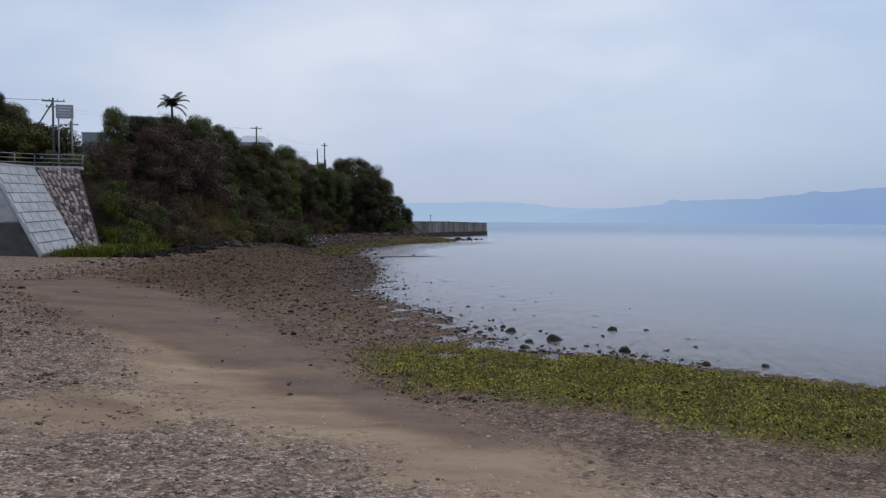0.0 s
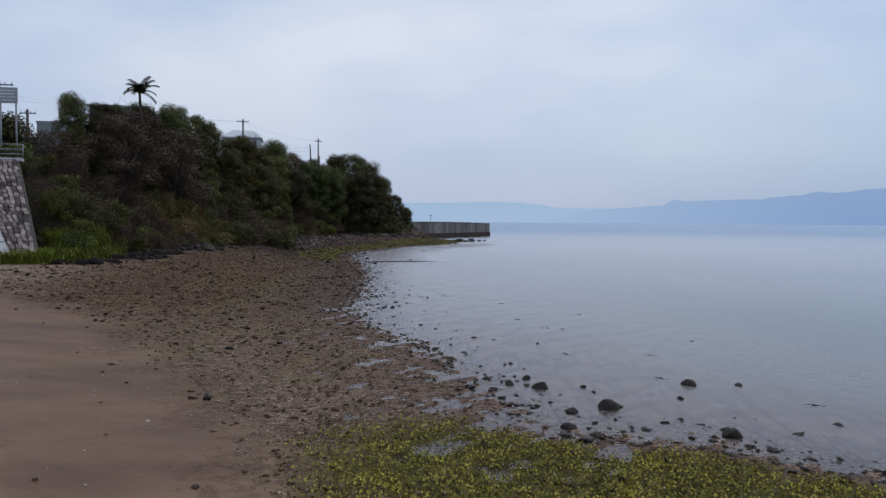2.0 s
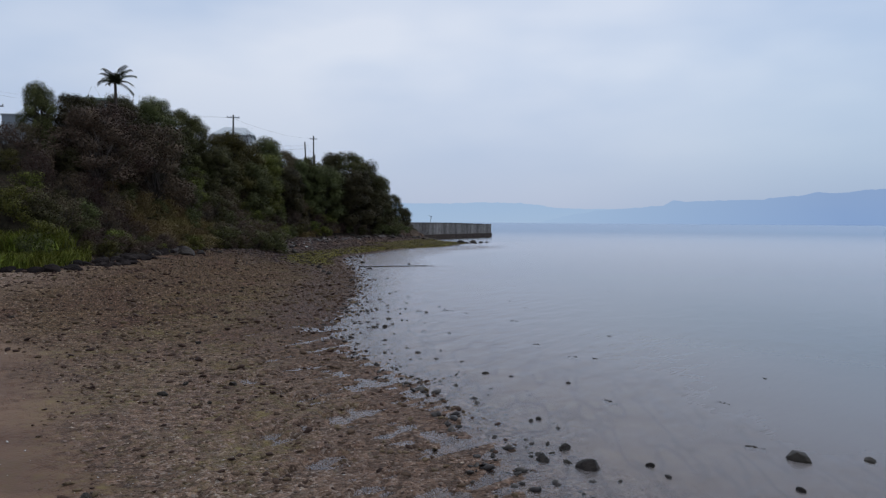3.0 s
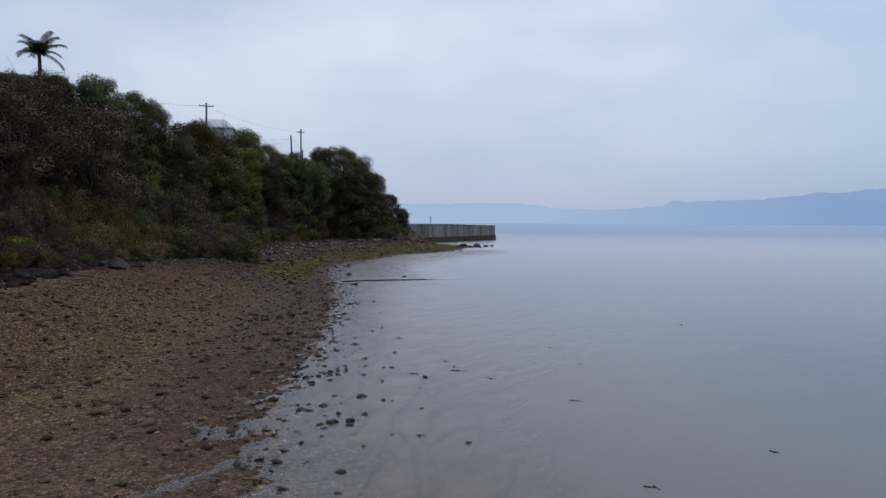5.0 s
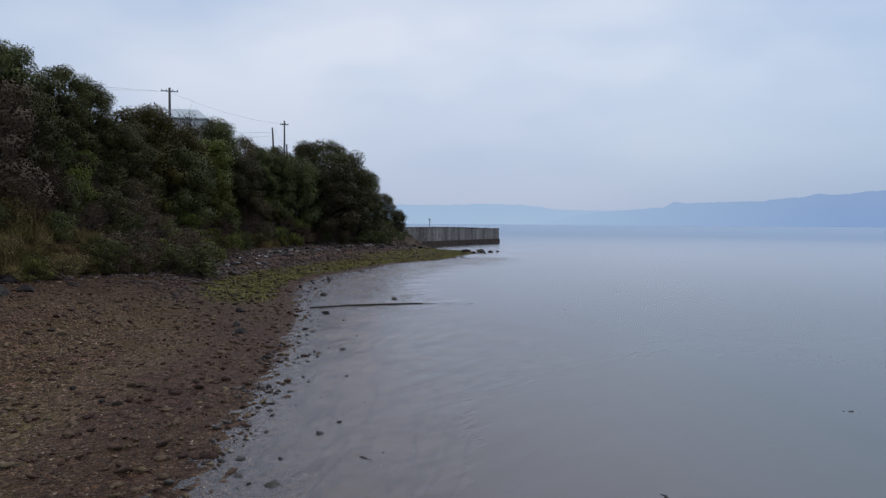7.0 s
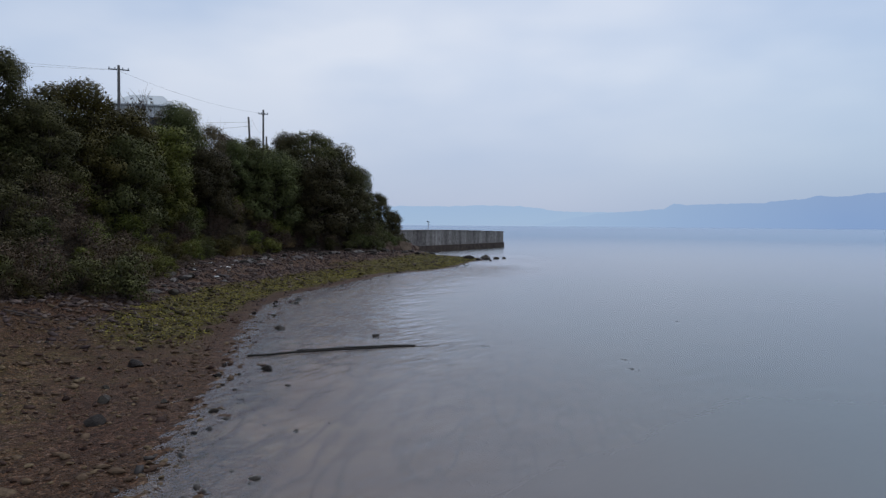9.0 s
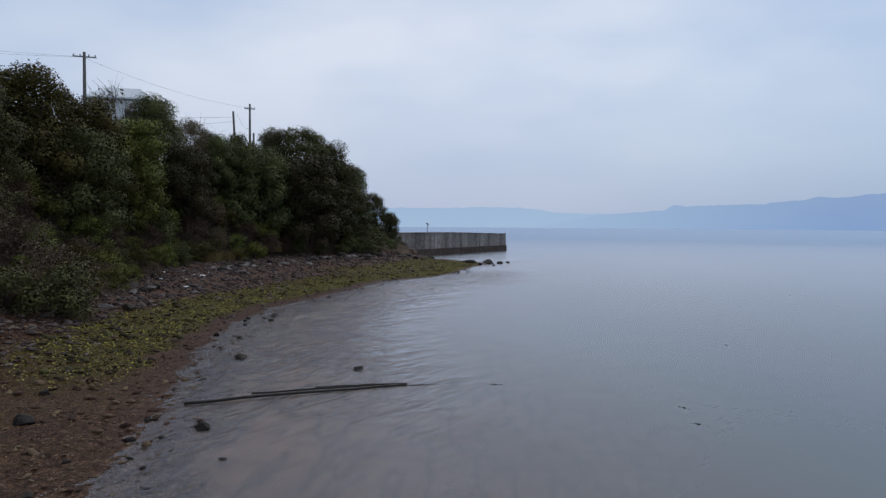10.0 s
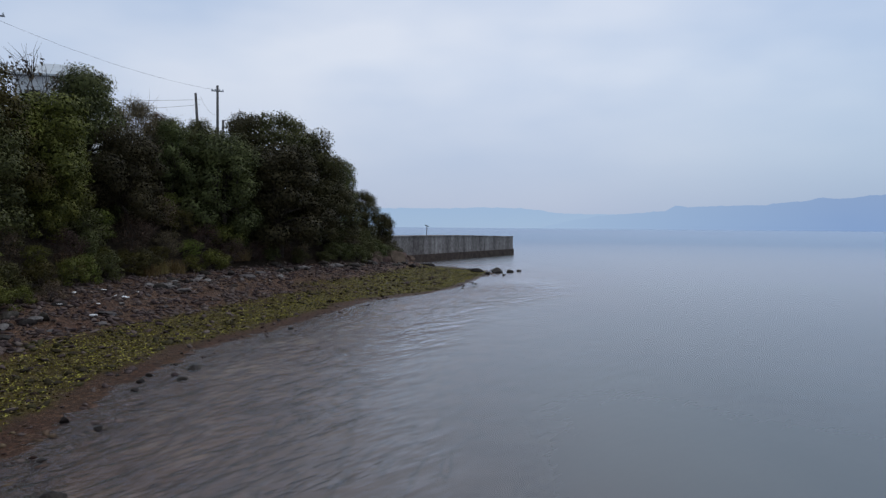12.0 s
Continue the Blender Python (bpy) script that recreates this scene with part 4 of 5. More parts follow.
GRASS = {"straw": blades(71, 300, 0.9, 1.1, 0.014, LEAF_STRAW, 1.1), "green": blades(72, 320, 0.85, 0.5, 0.016, LEAF_GRASS, 1.5)}
LABELS = {"evergreen": ("tree", "dense dark evergreen tree on the headland slope", "tree"), "olive": ("tree", "olive-green broadleaf tree on the headland slope", "tree"),
          "shrub_dark": ("shrub", "dense dark green shrub on the earth slope", "shrub"), "shrub_olive": ("shrub", "yellowish green shrub on the earth slope", "shrub"),
          "shrub_brown": ("shrub", "dry brown leafy shrub with pale twigs on the slope", "shrub"), "shrub_straw": ("shrub", "ochre straw-coloured dry bush on the slope", "shrub"), "brown_tree": ("tree", "dry brown half-bare tree with pale twigs on the slope", "tree"), "bare": ("tree", "bare leafless grey tree on the headland", "tree")}
MADE = {}


def plant(kind, s, x, y, height, wide=1.0, turn=0.0, lean=0.0, sink=0.1):
    m = pose(x, y, ground_at(x, y) - sink, lean, lean * 0.6, turn) @ Matrix.Diagonal((height * wide, height * wide, height, 1))
    if (kind, s) in MADE:
        return copy_thing(MADE[kind, s], m @ Matrix.Diagonal([1 / q for q in MADE[kind, s].scale] + [1]))
    name, label, cat = LABELS[kind]
    t = thing(name, label, cat, cat + "s on the headland")
    trunk, crown = KINDS[kind, s]
    part("trunk", trunk, None, t)
    part("crown", crown, None, t)
    MADE[kind, s] = t
    t.matrix_basis = m
    return t


rng = random.Random(11)
# kind, x, y, height of the top above the sea, width against height
TOPS = [("evergreen", -26.9, 58.4, 12.3, 0.75), ("evergreen", -25.6, 60.6, 12.2, 0.9), ("brown_tree", -23.4, 58.6, 10.6, 1.3), ("brown_tree", -24.0, 61.4, 11.4, 1.2), ("evergreen", -26.4, 64.2, 12.7, 0.85),
        ("evergreen", -25.4, 67.0, 13.0, 0.9), ("evergreen", -24.3, 70.2, 13.4, 1.0), ("evergreen", -24.0, 74.6, 13.5, 1.0), ("evergreen", -24.2, 79.2, 13.1, 0.95), ("olive", -22.4, 84.0, 12.6, 1.1),
        ("olive", -21.6, 89.0, 12.1, 1.1), ("olive", -21.2, 93.5, 11.4, 1.1), ("evergreen", -21.8, 99.6, 13.6, 0.9), ("brown_tree", -21.0, 104.0, 12.6, 1.0), ("brown_tree", -20.6, 107.6, 12.2, 1.0), ("evergreen", -19.2, 105.6, 11.4, 1.0), ("evergreen", -17.6, 108.4, 11.6, 0.9),
        ("evergreen", -19.0, 110.6, 12.2, 0.7), ("evergreen", -16.2, 112.8, 13.0, 0.85), ("evergreen", -13.4, 114.4, 13.8, 0.95), ("evergreen", -11.3, 117.2, 12.2, 0.9),
        ("evergreen", -9.6, 120.6, 10.3, 0.9), ("evergreen", -7.9, 124.6, 7.8, 0.9), ("evergreen", -6.2, 127.4, 5.4, 0.9), ("evergreen", -12.4, 110.4, 10.2, 1.1),
        ("evergreen", -9.6, 115.6, 8.4, 1.1), ("evergreen", -16.0, 107.0, 10.6, 1.0), ("evergreen", -27.5, 76.0, 12.6, 1.0), ("evergreen", -27.0, 81.5, 12.4, 1.0),
        ("olive", -26.5, 86.0, 12.0, 1.0), ("bare", -24.2, 97.2, 13.9, 0.9), ("evergreen", -25.6, 91.0, 11.6, 1.0), ("evergreen", -25.5, 101.0, 11.6, 1.1),
        ("brown_tree", -22.0, 65.0, 10.4, 1.1), ("evergreen", -22.6, 68.5, 11.2, 1.0), ("evergreen", -21.6, 79.0, 10.4, 1.0), ("olive", -20.6, 92.6, 9.6, 1.0), ("evergreen", -20.4, 86.5, 9.9, 1.0),
        ("evergreen", -19.4, 99.0, 9.8, 1.0), ("evergreen", -36.0, 57.5, 9.8, 1.3), ("evergreen", -33.6, 58.0, 9.0, 1.3), ("evergreen", -39.0, 56.5, 10.8, 1.3), ("olive", -31.9, 59.0, 8.6, 1.2), ("evergreen", -39.8, 62.0, 15.0, 0.9), ("evergreen", -42.4, 61.0, 16.2, 0.9), ("evergreen", -37.6, 62.6, 13.3, 0.9), ("evergreen", -36.1, 63.2, 11.9, 0.9),
        ("evergreen", -35.0, 64.6, 10.6, 0.9), ("evergreen", -38.9, 60.8, 14.0, 0.95), ("evergreen", -36.9, 61.6, 12.4, 0.95), ("evergreen", -34.6, 60.5, 9.6, 1.1), ("evergreen", -33.4, 61.5, 9.0, 1.1), ("evergreen", -38.6, 58.0, 11.4, 1.1), ("olive", -36.6, 60.0, 10.0, 1.0), ("evergreen", -41.5, 57.0, 12.4, 1.0)]
for i, (kind, x, y, top, wide) in enumerate(TOPS):
    plant(kind, 0 if kind == "bare" else i % 3, x, y, top - ground_at(x, y) + (0.4 if y > 98 else 0.1 if y > 80 else 0.3), wide, rng.uniform(0, 360), rng.uniform(-4, 4))

for i, (x, y, h) in enumerate(((-14.6, 73.2, 2.3), (-15.8, 74.4, 2.6), (-15.6, 71.4, 2.0), (-16.8, 69.6, 2.4), (-17.2, 67.4, 2.2))):
    plant("shrub_dark" if i % 2 == 0 else "shrub_brown", i % 3, x, y, h, 1.2, 40 * i, 3, 0.15)

for i in range(14):
    plant("shrub_dark" if i % 3 else "shrub_olive", i % 3, -42 + 0.82 * i, 56.5 + 1.3 * (i % 3), 2.9 + 0.5 * (i % 2), 1.3, 50 * i, 0, 0.2)

for i in range(44):
    y = 52 + 34 * (i + rng.random()) / 44
    x = float(np.interp(y, [p[1] for p in FOOT[5:14]], [p[0] for p in FOOT[5:14]])) + rng.uniform(0.1, 1.5)
    plant("shrub_straw" if 58 < y < 67 and i % 2 else "shrub_brown" if i % 3 else "shrub_olive", i % 3, x, y, rng.uniform(0.7, 1.3), 1.3, 70 * i, 0, 0.1)

# undergrowth over the whole slope
spots = []
tries = 0
while tries < 14000 and len(spots) < 440:
    tries += 1
    y = rng.uniform(45, 131)
    x = rng.uniform(-30, -3)
    h = float(hill_distance(np.array([x]), np.array([y]))[0])
    if not 0.15 < h < (5.5 if rng.random() < 0.8 else 8.5) or (y < 49.5 and x < -23.0) or (y < 61.5 and x < -27.2):
        continue
    gap = 1.1 if h < 4 else 1.3
    if any((x - a) ** 2 + (y - b) ** 2 < gap * gap for a, b in spots):
        continue
    spots.append((x, y))
    u = rng.random()
    low = h < 1.6
    if y < 50:
        kind = "shrub_olive" if u < 0.7 else "shrub_dark"
    elif y < 54:
        kind = "shrub_olive" if u < 0.5 else "shrub_brown" if u < 0.85 else "shrub_dark"
    elif y < 67:
        kind = "shrub_brown" if u < 0.68 else "shrub_olive" if u < 0.8 else "shrub_dark"
    elif y < 82:
        kind = "shrub_brown" if u < (0.05 if low else 0.2) else "shrub_olive" if u < 0.35 else "shrub_dark"
    elif y < 104:
        kind = "shrub_brown" if u < 0.36 else "shrub_olive" if u < 0.78 else "shrub_dark"
    else:
        kind = "shrub_brown" if u < (0.35 if low else 0.1) else "shrub_olive" if u < 0.3 else "shrub_dark"
    if 59 < y < 68 and h < 4.2 and u < 0.72:
        kind = "shrub_straw"
    size = rng.uniform(1.5, 2.5) * (0.75 if low else 1.0)
    plant(kind, rng.randrange(3), x, y, size, rng.uniform(0.9, 1.25), rng.uniform(0, 360), rng.uniform(-10, 10), 0.15)


def tuft(kind, label, x, y, s):
    o = new("grass_tuft", GRASS[kind])
    o.matrix_basis = pose(x, y, ground_at(x, y) - 0.05, 0, 0, rng.uniform(0, 360)) @ Matrix.Diagonal((s, s, s * rng.uniform(0.8, 1.2), 1))
    tagged(o, label, "grass", kind + " grass tufts")


for _ in range(44):
    y = rng.gauss(64, 3.0)
    x = np.interp(y, [p[1] for p in FOOT[5:14]], [p[0] for p in FOOT[5:14]]) - rng.uniform(0.1, 3.4)
    tuft("straw", "tall straw-coloured dry grass tuft at the slope foot", x, y, rng.uniform(0.6, 1.0))
for _ in range(14):
    y = rng.uniform(66, 112)
    x = np.interp(y, [p[1] for p in FOOT[5:14]], [p[0] for p in FOOT[5:14]]) - rng.uniform(0.0, 1.6)
    tuft("straw", "tall straw-coloured dry grass tuft at the slope foot", x, y, rng.uniform(0.5, 1.1))
for _ in range(46):
    y = rng.uniform(42.2, 50)
    x = np.interp(y, [40, 43, 47, 50], [-22.6, -21.6, -20.8, -20.4]) + rng.uniform(-1.2, 1.0)
    tuft("green", "bright green grass tuft at the foot of the stone wall", x, y, rng.uniform(0.35, 1.7))


for _ in range(30):
    y = rng.uniform(43.0, 47.5)
    x = np.interp(y, [43, 45, 47.5], [-21.4, -20.6, -19.9]) + rng.uniform(-0.8, 0.7)
    tuft("green", "bright green grass tuft at the foot of the stone wall", x, y, rng.uniform(0.8, 1.4))


# palm standing above the trees
def palm(x, y, top):
    z = ground_at(x, y) - 0.1
    p = thing("palm_tree", "slim palm tree with arching fronds above the canopy", "palm tree", at=pose(x, y, z))
    h = top - z - 0.7
    bm = bmesh.new()
    tube(bm, [(0, 0, 0), (0.1, 0, h * 0.5), (0, 0, h)], [0.16, 0.12, 0.1], 8)
    part("trunk", bm, BARK, p)
    g = random.Random(3)
    for i in range(16):
        a = i * 2.4
        rise = g.uniform(0.35, 1.7)
        L = g.uniform(1.15, 1.5)
        v, f = [], []
        spine = [Vector((math.cos(a) * L * t, math.sin(a) * L * t, h + L * (rise * t - 0.8 * t * t))) for t in (0, .15, .3, .45, .6, .75, .9, 1)]
        across = Vector((-math.sin(a), math.cos(a), 0))
        for k in range(1, len(spine)):
            d = spine[k] - spine[k - 1]
            for sgn in (-1, 1):
                for e in (0, 0.33, 0.66):
                    b0 = spine[k - 1] + d * e
                    tip = b0 + across * sgn * 0.42 * (1.1 - 0.6 * k / 8) + d * 0.9 - Vector((0, 0, 0.14))
                    n0 = len(v)
                    v += [b0, b0 + d * 0.28, tip, b0.lerp(tip, 0.5) - d * 0.1]
                    f.append((n0, n0 + 1, n0 + 2, n0 + 3))
        part("frond", mesh_of("frond", v, f, LEAF_PALM), None, p)


palm(-24.0, 63.2, 14.2)


# ---------------------------------------------------------------- rocks, driftwood and debris
STONES = [stone_mesh("rock", i, ROCK, 0.48 + 0.06 * (i % 3), sub=1) for i in range(6)]
PALES = [stone_mesh("slab_rock", 20 + i, PALE_ROCK, 0.35 + 0.08 * (i % 3)) for i in range(4)]


def rock(x, y, s, mesh, label, group, name="rock", sink=0.12, z=None, turn=None):
    o = new(name, mesh)
    z = (max(ground_at(x, y), -0.5) if z is None else z)
    o.matrix_basis = pose(x, y, z + s * (0.25 - sink), rng.uniform(-8, 8), rng.uniform(-8, 8), rng.uniform(0, 360) if turn is None else turn) @ Matrix.Diagonal((s, s, s, 1))
    tagged(o, label, "rock", group)
    return o


BEACH_STONES = [stone_mesh("stone", 160 + i, BROWN_ROCK, 0.45 + 0.07 * (i % 3), 0.35, 1) for i in range(6)]
BROKEN = [stone_mesh("rock", 100 + i, ROCK, 0.6, 0.35, 2) for i in range(5)]
for i, (x, y, s) in enumerate(((3.3, 20.14, 0.46), (5.4, 21.95, 0.40), (4.85, 18.58, 0.36), (7.6, 16.8, 0.26), (6.3, 16.95, 0.24), (2.3, 21.6, 0.36), (2.6, 19.9, 0.30),
                               (2.35, 18.95, 0.28), (6.4, 21.9, 0.22), (2.1, 22.4, 0.24), (1.7, 21.9, 0.26), (-1.6, 35.9, 0.25), (-6.2, 67.9, 0.42), (-2.4, 66.4, 0.36), (-4.8, 60.6, 0.34))):
    rock(x, y, s * 1.08, BROKEN[i % 5], "dark wet rock half standing in the shallow water", "rocks in the shallows", z=-0.03)
for i in range(120):
    y = 17.5 + 28 * rng.random() ** 1.5
    sx = float(np.interp(y, [17.5, 18.9, 21.6, 25, 29.8, 34, 38, 46], [4.2, 2.4, 1.1, 0.3, -2.0, -3.2, -3.4, -3.9]))
    x = sx + abs(rng.gauss(0, 1.4)) - 0.2
    rock(x, y, rng.uniform(0.06, 0.17), STONES[i % 6], "small dark wet stone in the shallow water", "stones in the shallows", "stone", z=-0.02)
for i in range(46):
    a, q = rng.uniform(0, 6.28), abs(rng.gauss(0, 1))
    x, y = (-2.5 + 1.0 * q * math.cos(a), 38.0 + 0.6 * q * math.sin(a)) if i < 28 else (-1.9 + 1.1 * q * math.cos(a), 34.2 + 0.9 * q * math.sin(a))
    rock(x, y, rng.uniform(0.06, 0.22), STONES[i % 6], "small dark wet stone in the shallow water", "stones in the shallows", "stone", z=-0.02)
for i in range(40):
    y = rng.uniform(46, 112)
    d0 = float(np.interp(y, [46, 62, 69, 75, 81, 85, 97, 106, 117], [-4.0, -6.2, -7.9, -8.6, -8.4, -7.1, -4.2, 1.0, 3.6]))
    rock(d0 + rng.uniform(-1.2, 1.2), y, rng.uniform(0.12, 0.32), STONES[i % 6], "small dark wet stone at the water's edge", "stones at the water's edge", "stone", z=0.0)
for i in range(28):
    y = rng.uniform(46, 75)
    x = float(np.interp(y, [46, 62, 75], [-4.6, -7.0, -9.6])) - abs(rng.gauss(0, 3.5))
    rock(x, y, rng.uniform(0.12, 0.3), BEACH_STONES[i % 6], "brown beach stone lying on the shingle", "stones on the shingle", "stone", sink=0.18)
for i in range(64):
    y = rng.uniform(20, 75)
    x = float(np.interp(y, [20, 30, 45, 62, 75], [-2, -5, -6, -8.5, -10])) - rng.uniform(0, 8)
    if inside(np.array([x]), np.array([y]), SAND)[0]:
        continue
    rock(x, y, rng.uniform(0.08, 0.24), STONES[i % 6], "brown beach stone lying on the shingle", "stones on the shingle", "stone")
for i, (x, y, s) in enumerate(((-16.6, 57.0, 1.5), (-17.6, 57.8, 1.2), (-18.3, 55.6, 1.2), (-18.6, 54.0, 1.0), (-17.5, 54.6, 0.8), (-18.9, 52.4, 0.9), (-16.0, 58.2, 0.7), (-18.0, 60.5, 0.8), (-15.6, 61.0, 0.5))):
    rock(x, y, s * 1.1, (PALES if i == 1 else BROKEN)[i % 4], "large dark boulder at the foot of the slope", "boulders at the slope foot", "boulder", sink=0.2)
LEDGE = [(-19.6, 41.8), (-17.4, 45.0), (-16.6, 48.5), (-16.9, 53.0), (-17.6, 57.0), (-18.2, 61.0)]
LEDGE_STONES = [stone_mesh("boulder", 140 + i, LEDGE_ROCK, 0.42 + 0.07 * (i % 3), 0.4, 2) for i in range(6)]
for i in range(120):
    y = rng.uniform(42.5, 61)
    x = float(np.interp(y, [p[1] for p in LEDGE], [p[0] for p in LEDGE])) - abs(rng.gauss(0, 1.2)) + 0.25
    rock(x, y, rng.uniform(0.35, 0.8) + 0.7 * rng.random() ** 4, LEDGE_STONES[i % 6], "low dark rock in the ledge below the slope", "boulders at the slope foot", "boulder", sink=0.2)
for x, y, s in ((-8.5, 60.7, 0.5), (-6.9, 55.4, 0.5), (-7.5, 57.0, 0.4), (-7.4, 76.4, 0.42), (-7.5, 77.8, 0.48), (-9.4, 63.0, 0.35)):
    rock(x, y, s, BROKEN[int(y) % 5], "dark brown rock lying on the lower beach", "rocks on the lower beach", sink=0.15)
for i in range(34):
    y = rng.uniform(47.5, 66)
    x = float(np.interp(y, [47, 55, 64, 75], [-20.6, -19.2, -18.2, -16.0])) + rng.gauss(0, 0.5)
    rock(x, y, rng.uniform(0.35, 0.95), STONES[i % 6], "dark boulder in the shade below the shrubs", "boulders at the slope foot", "boulder", sink=0.2)
for i in range(70):
    y = rng.uniform(76, 112)
    x = float(np.interp(y, [76, 84, 97, 107, 112], [-14.4, -15.4, -14.6, -11.0, -8.0])) + rng.gauss(0, 1.0)
    rock(x, y, rng.uniform(0.35, 1.0), (PALES + STONES)[i % 7], "weathered grey slab rock on the upper beach", "slab rocks on the upper beach", "boulder", sink=0.15)
for i in range(44):
    y = rng.uniform(108, 136)
    x = float(np.interp(y, [108, 115, 123, 130, 136], [-10.5, -6.2, -2.6, -2.6, -4.0])) + rng.gauss(0, 1.0)
    rock(x, y, rng.uniform(0.35, 1.1), STONES[i % 6], "dark rock fallen at the headland tip", "rocks at the headland tip", "boulder", sink=0.15)
for i, (x, y, s) in enumerate(((5.2, 122.2, 1.5), (6.6, 123.0, 0.8), (4.2, 119.8, 0.7), (3.4, 122.6, 1.3), (7.6, 124.2, 0.6), (5.6, 118.6, 0.5))):
    rock(x, y, s, STONES[i % 6], "black rock at the end of the weedy spit", "rocks on the spit", "boulder", z=0.0)
OUTCROP = [stone_mesh("outcrop", 60 + i, RUST_ROCK, 0.8, 0.4) for i in range(4)]
for i in range(18):
    y = rng.uniform(118, 131)
    x = float(np.interp(y, [118, 123, 128, 131], [-6.0, -4.0, -3.6, -4.6])) + rng.gauss(-0.3, 0.5)
    rock(x, y, rng.uniform(1.0, 2.3), OUTCROP[i % 4], "rusty brown rock outcrop at the headland tip", "rocks at the headland tip", "outcrop", sink=0.15)
FOAMS = [stone_mesh("debris", 40 + i, FOAM, 0.3, 0.2, 1) for i in range(2)]
for i in range(10):
    y = rng.gauss(87, 4.5)
    o = rock(float(np.interp(y, [76, 84, 97], [-14.0, -15.0, -14.2])) + rng.gauss(0, 0.8), y, rng.uniform(0.18, 0.42), FOAMS[i % 2], "white plastic foam litter washed up on the beach", "washed-up litter", "litter", sink=0.0)
    tagged(o, category="litter")


def pole_on(name, a, b, r, label, category, mat):
    a, b = Vector(a), Vector(b)
    g = random.Random(int(a.x * 100))
    pts = [a.lerp(b, i / 8) + Vector((g.uniform(-0.03, 0.03), g.uniform(-0.05, 0.05), g.uniform(-0.01, 0.015))) for i in range(9)]
    bm = bmesh.new()
    tube(bm, pts, [r * (1 - 0.04 * i) for i in range(9)], 7)
    me = bpy.data.meshes.new(name)
    bm.to_mesh(me)
    bm.free()
    me.materials.append(mat)
    tagged(new(name, me), label, category, "stranded bamboo poles" if "bamboo" in name else "driftwood")


pole_on("bamboo_pole", (-5.85, 62.35, 0.06), (-0.9, 64.45, 0.02), 0.037, "long black wet bamboo pole lying in the shallows", "pole", DRIFT)
pole_on("bamboo_pole", (-4.6, 63.25, 0.05), (-1.4, 64.55, 0.02), 0.026, "long black wet bamboo pole lying in the shallows", "pole", DRIFT)
pole_on("bamboo_pole", (-3.2, 64.15, 0.01), (-0.9, 64.6, 0.02), 0.022, "thin black wet bamboo pole lying in the shallows", "pole", DRIFT)
pole_on("bamboo_pole", (-1.1, 64.4, 0.01), (0.4, 64.75, -0.02), 0.016, "thin black wet bamboo pole lying in the shallows", "pole", DRIFT)
for i in range(16):
    y = rng.uniform(52, 98)
    x = float(np.interp(y, [52, 60, 76, 84, 98], [-17.6, -16.2, -14.4, -15.6, -14.2])) + rng.gauss(0, 0.6)
    a, L = rng.uniform(0, 6.28), rng.uniform(0.7, 1.9)
    z0 = ground_at(x, y)
    pole_on("driftwood_branch", (x, y, z0 + 0.05), (x + L * math.cos(a), y + L * math.sin(a), ground_at(x + L * math.cos(a), y + L * math.sin(a)) + rng.uniform(0.04, 0.3)), 0.03, "bleached driftwood branch on the upper beach", "driftwood", TWIG)


def weed_strand(x, y, length, turn):
    g = random.Random(int(x * 91 + y * 17))
    pts = [Vector((x, y, -0.028)) + Vector((math.cos(turn), math.sin(turn), 0)) * length * (i / 7 - 0.5) + Vector((g.uniform(-0.05, 0.05), g.uniform(-0.05, 0.05), 0)) for i in range(8)]
    bm = bmesh.new()
    tube(bm, pts, [0.012, 0.04, 0.03, 0.055, 0.04, 0.045, 0.025, 0.008], 5)
    me = bpy.data.meshes.new("seaweed_strand")
    bm.to_mesh(me)
    bm.free()
    me.materials.append(DRIFT)
    tagged(new("seaweed_strand", me), "dark seaweed strand drifting in the shallow water", "seaweed", "drifting seaweed strands")


for i in range(22):
    y = 17.5 + 26 * rng.random()
    x = float(np.interp(y, [17.5, 19, 22, 25, 30, 34, 44], [6.5, 4.5, 2.6, 2.0, 0.2, -1.0, -1.6])) + rng.random() ** 1.3 * 7
    weed_strand(x, y, rng.uniform(0.12, 0.5), rng.gauss(2.5, 0.35))
for x, y in ((10.0, 70.8), (5.5, 62.4), (5.4, 61.1), (21.4, 88.6), (1.4, 64.6), (8.5, 46.0), (3.2, 41.5)):
    weed_strand(x, y, 0.4, rng.gauss(2.7, 0.3))


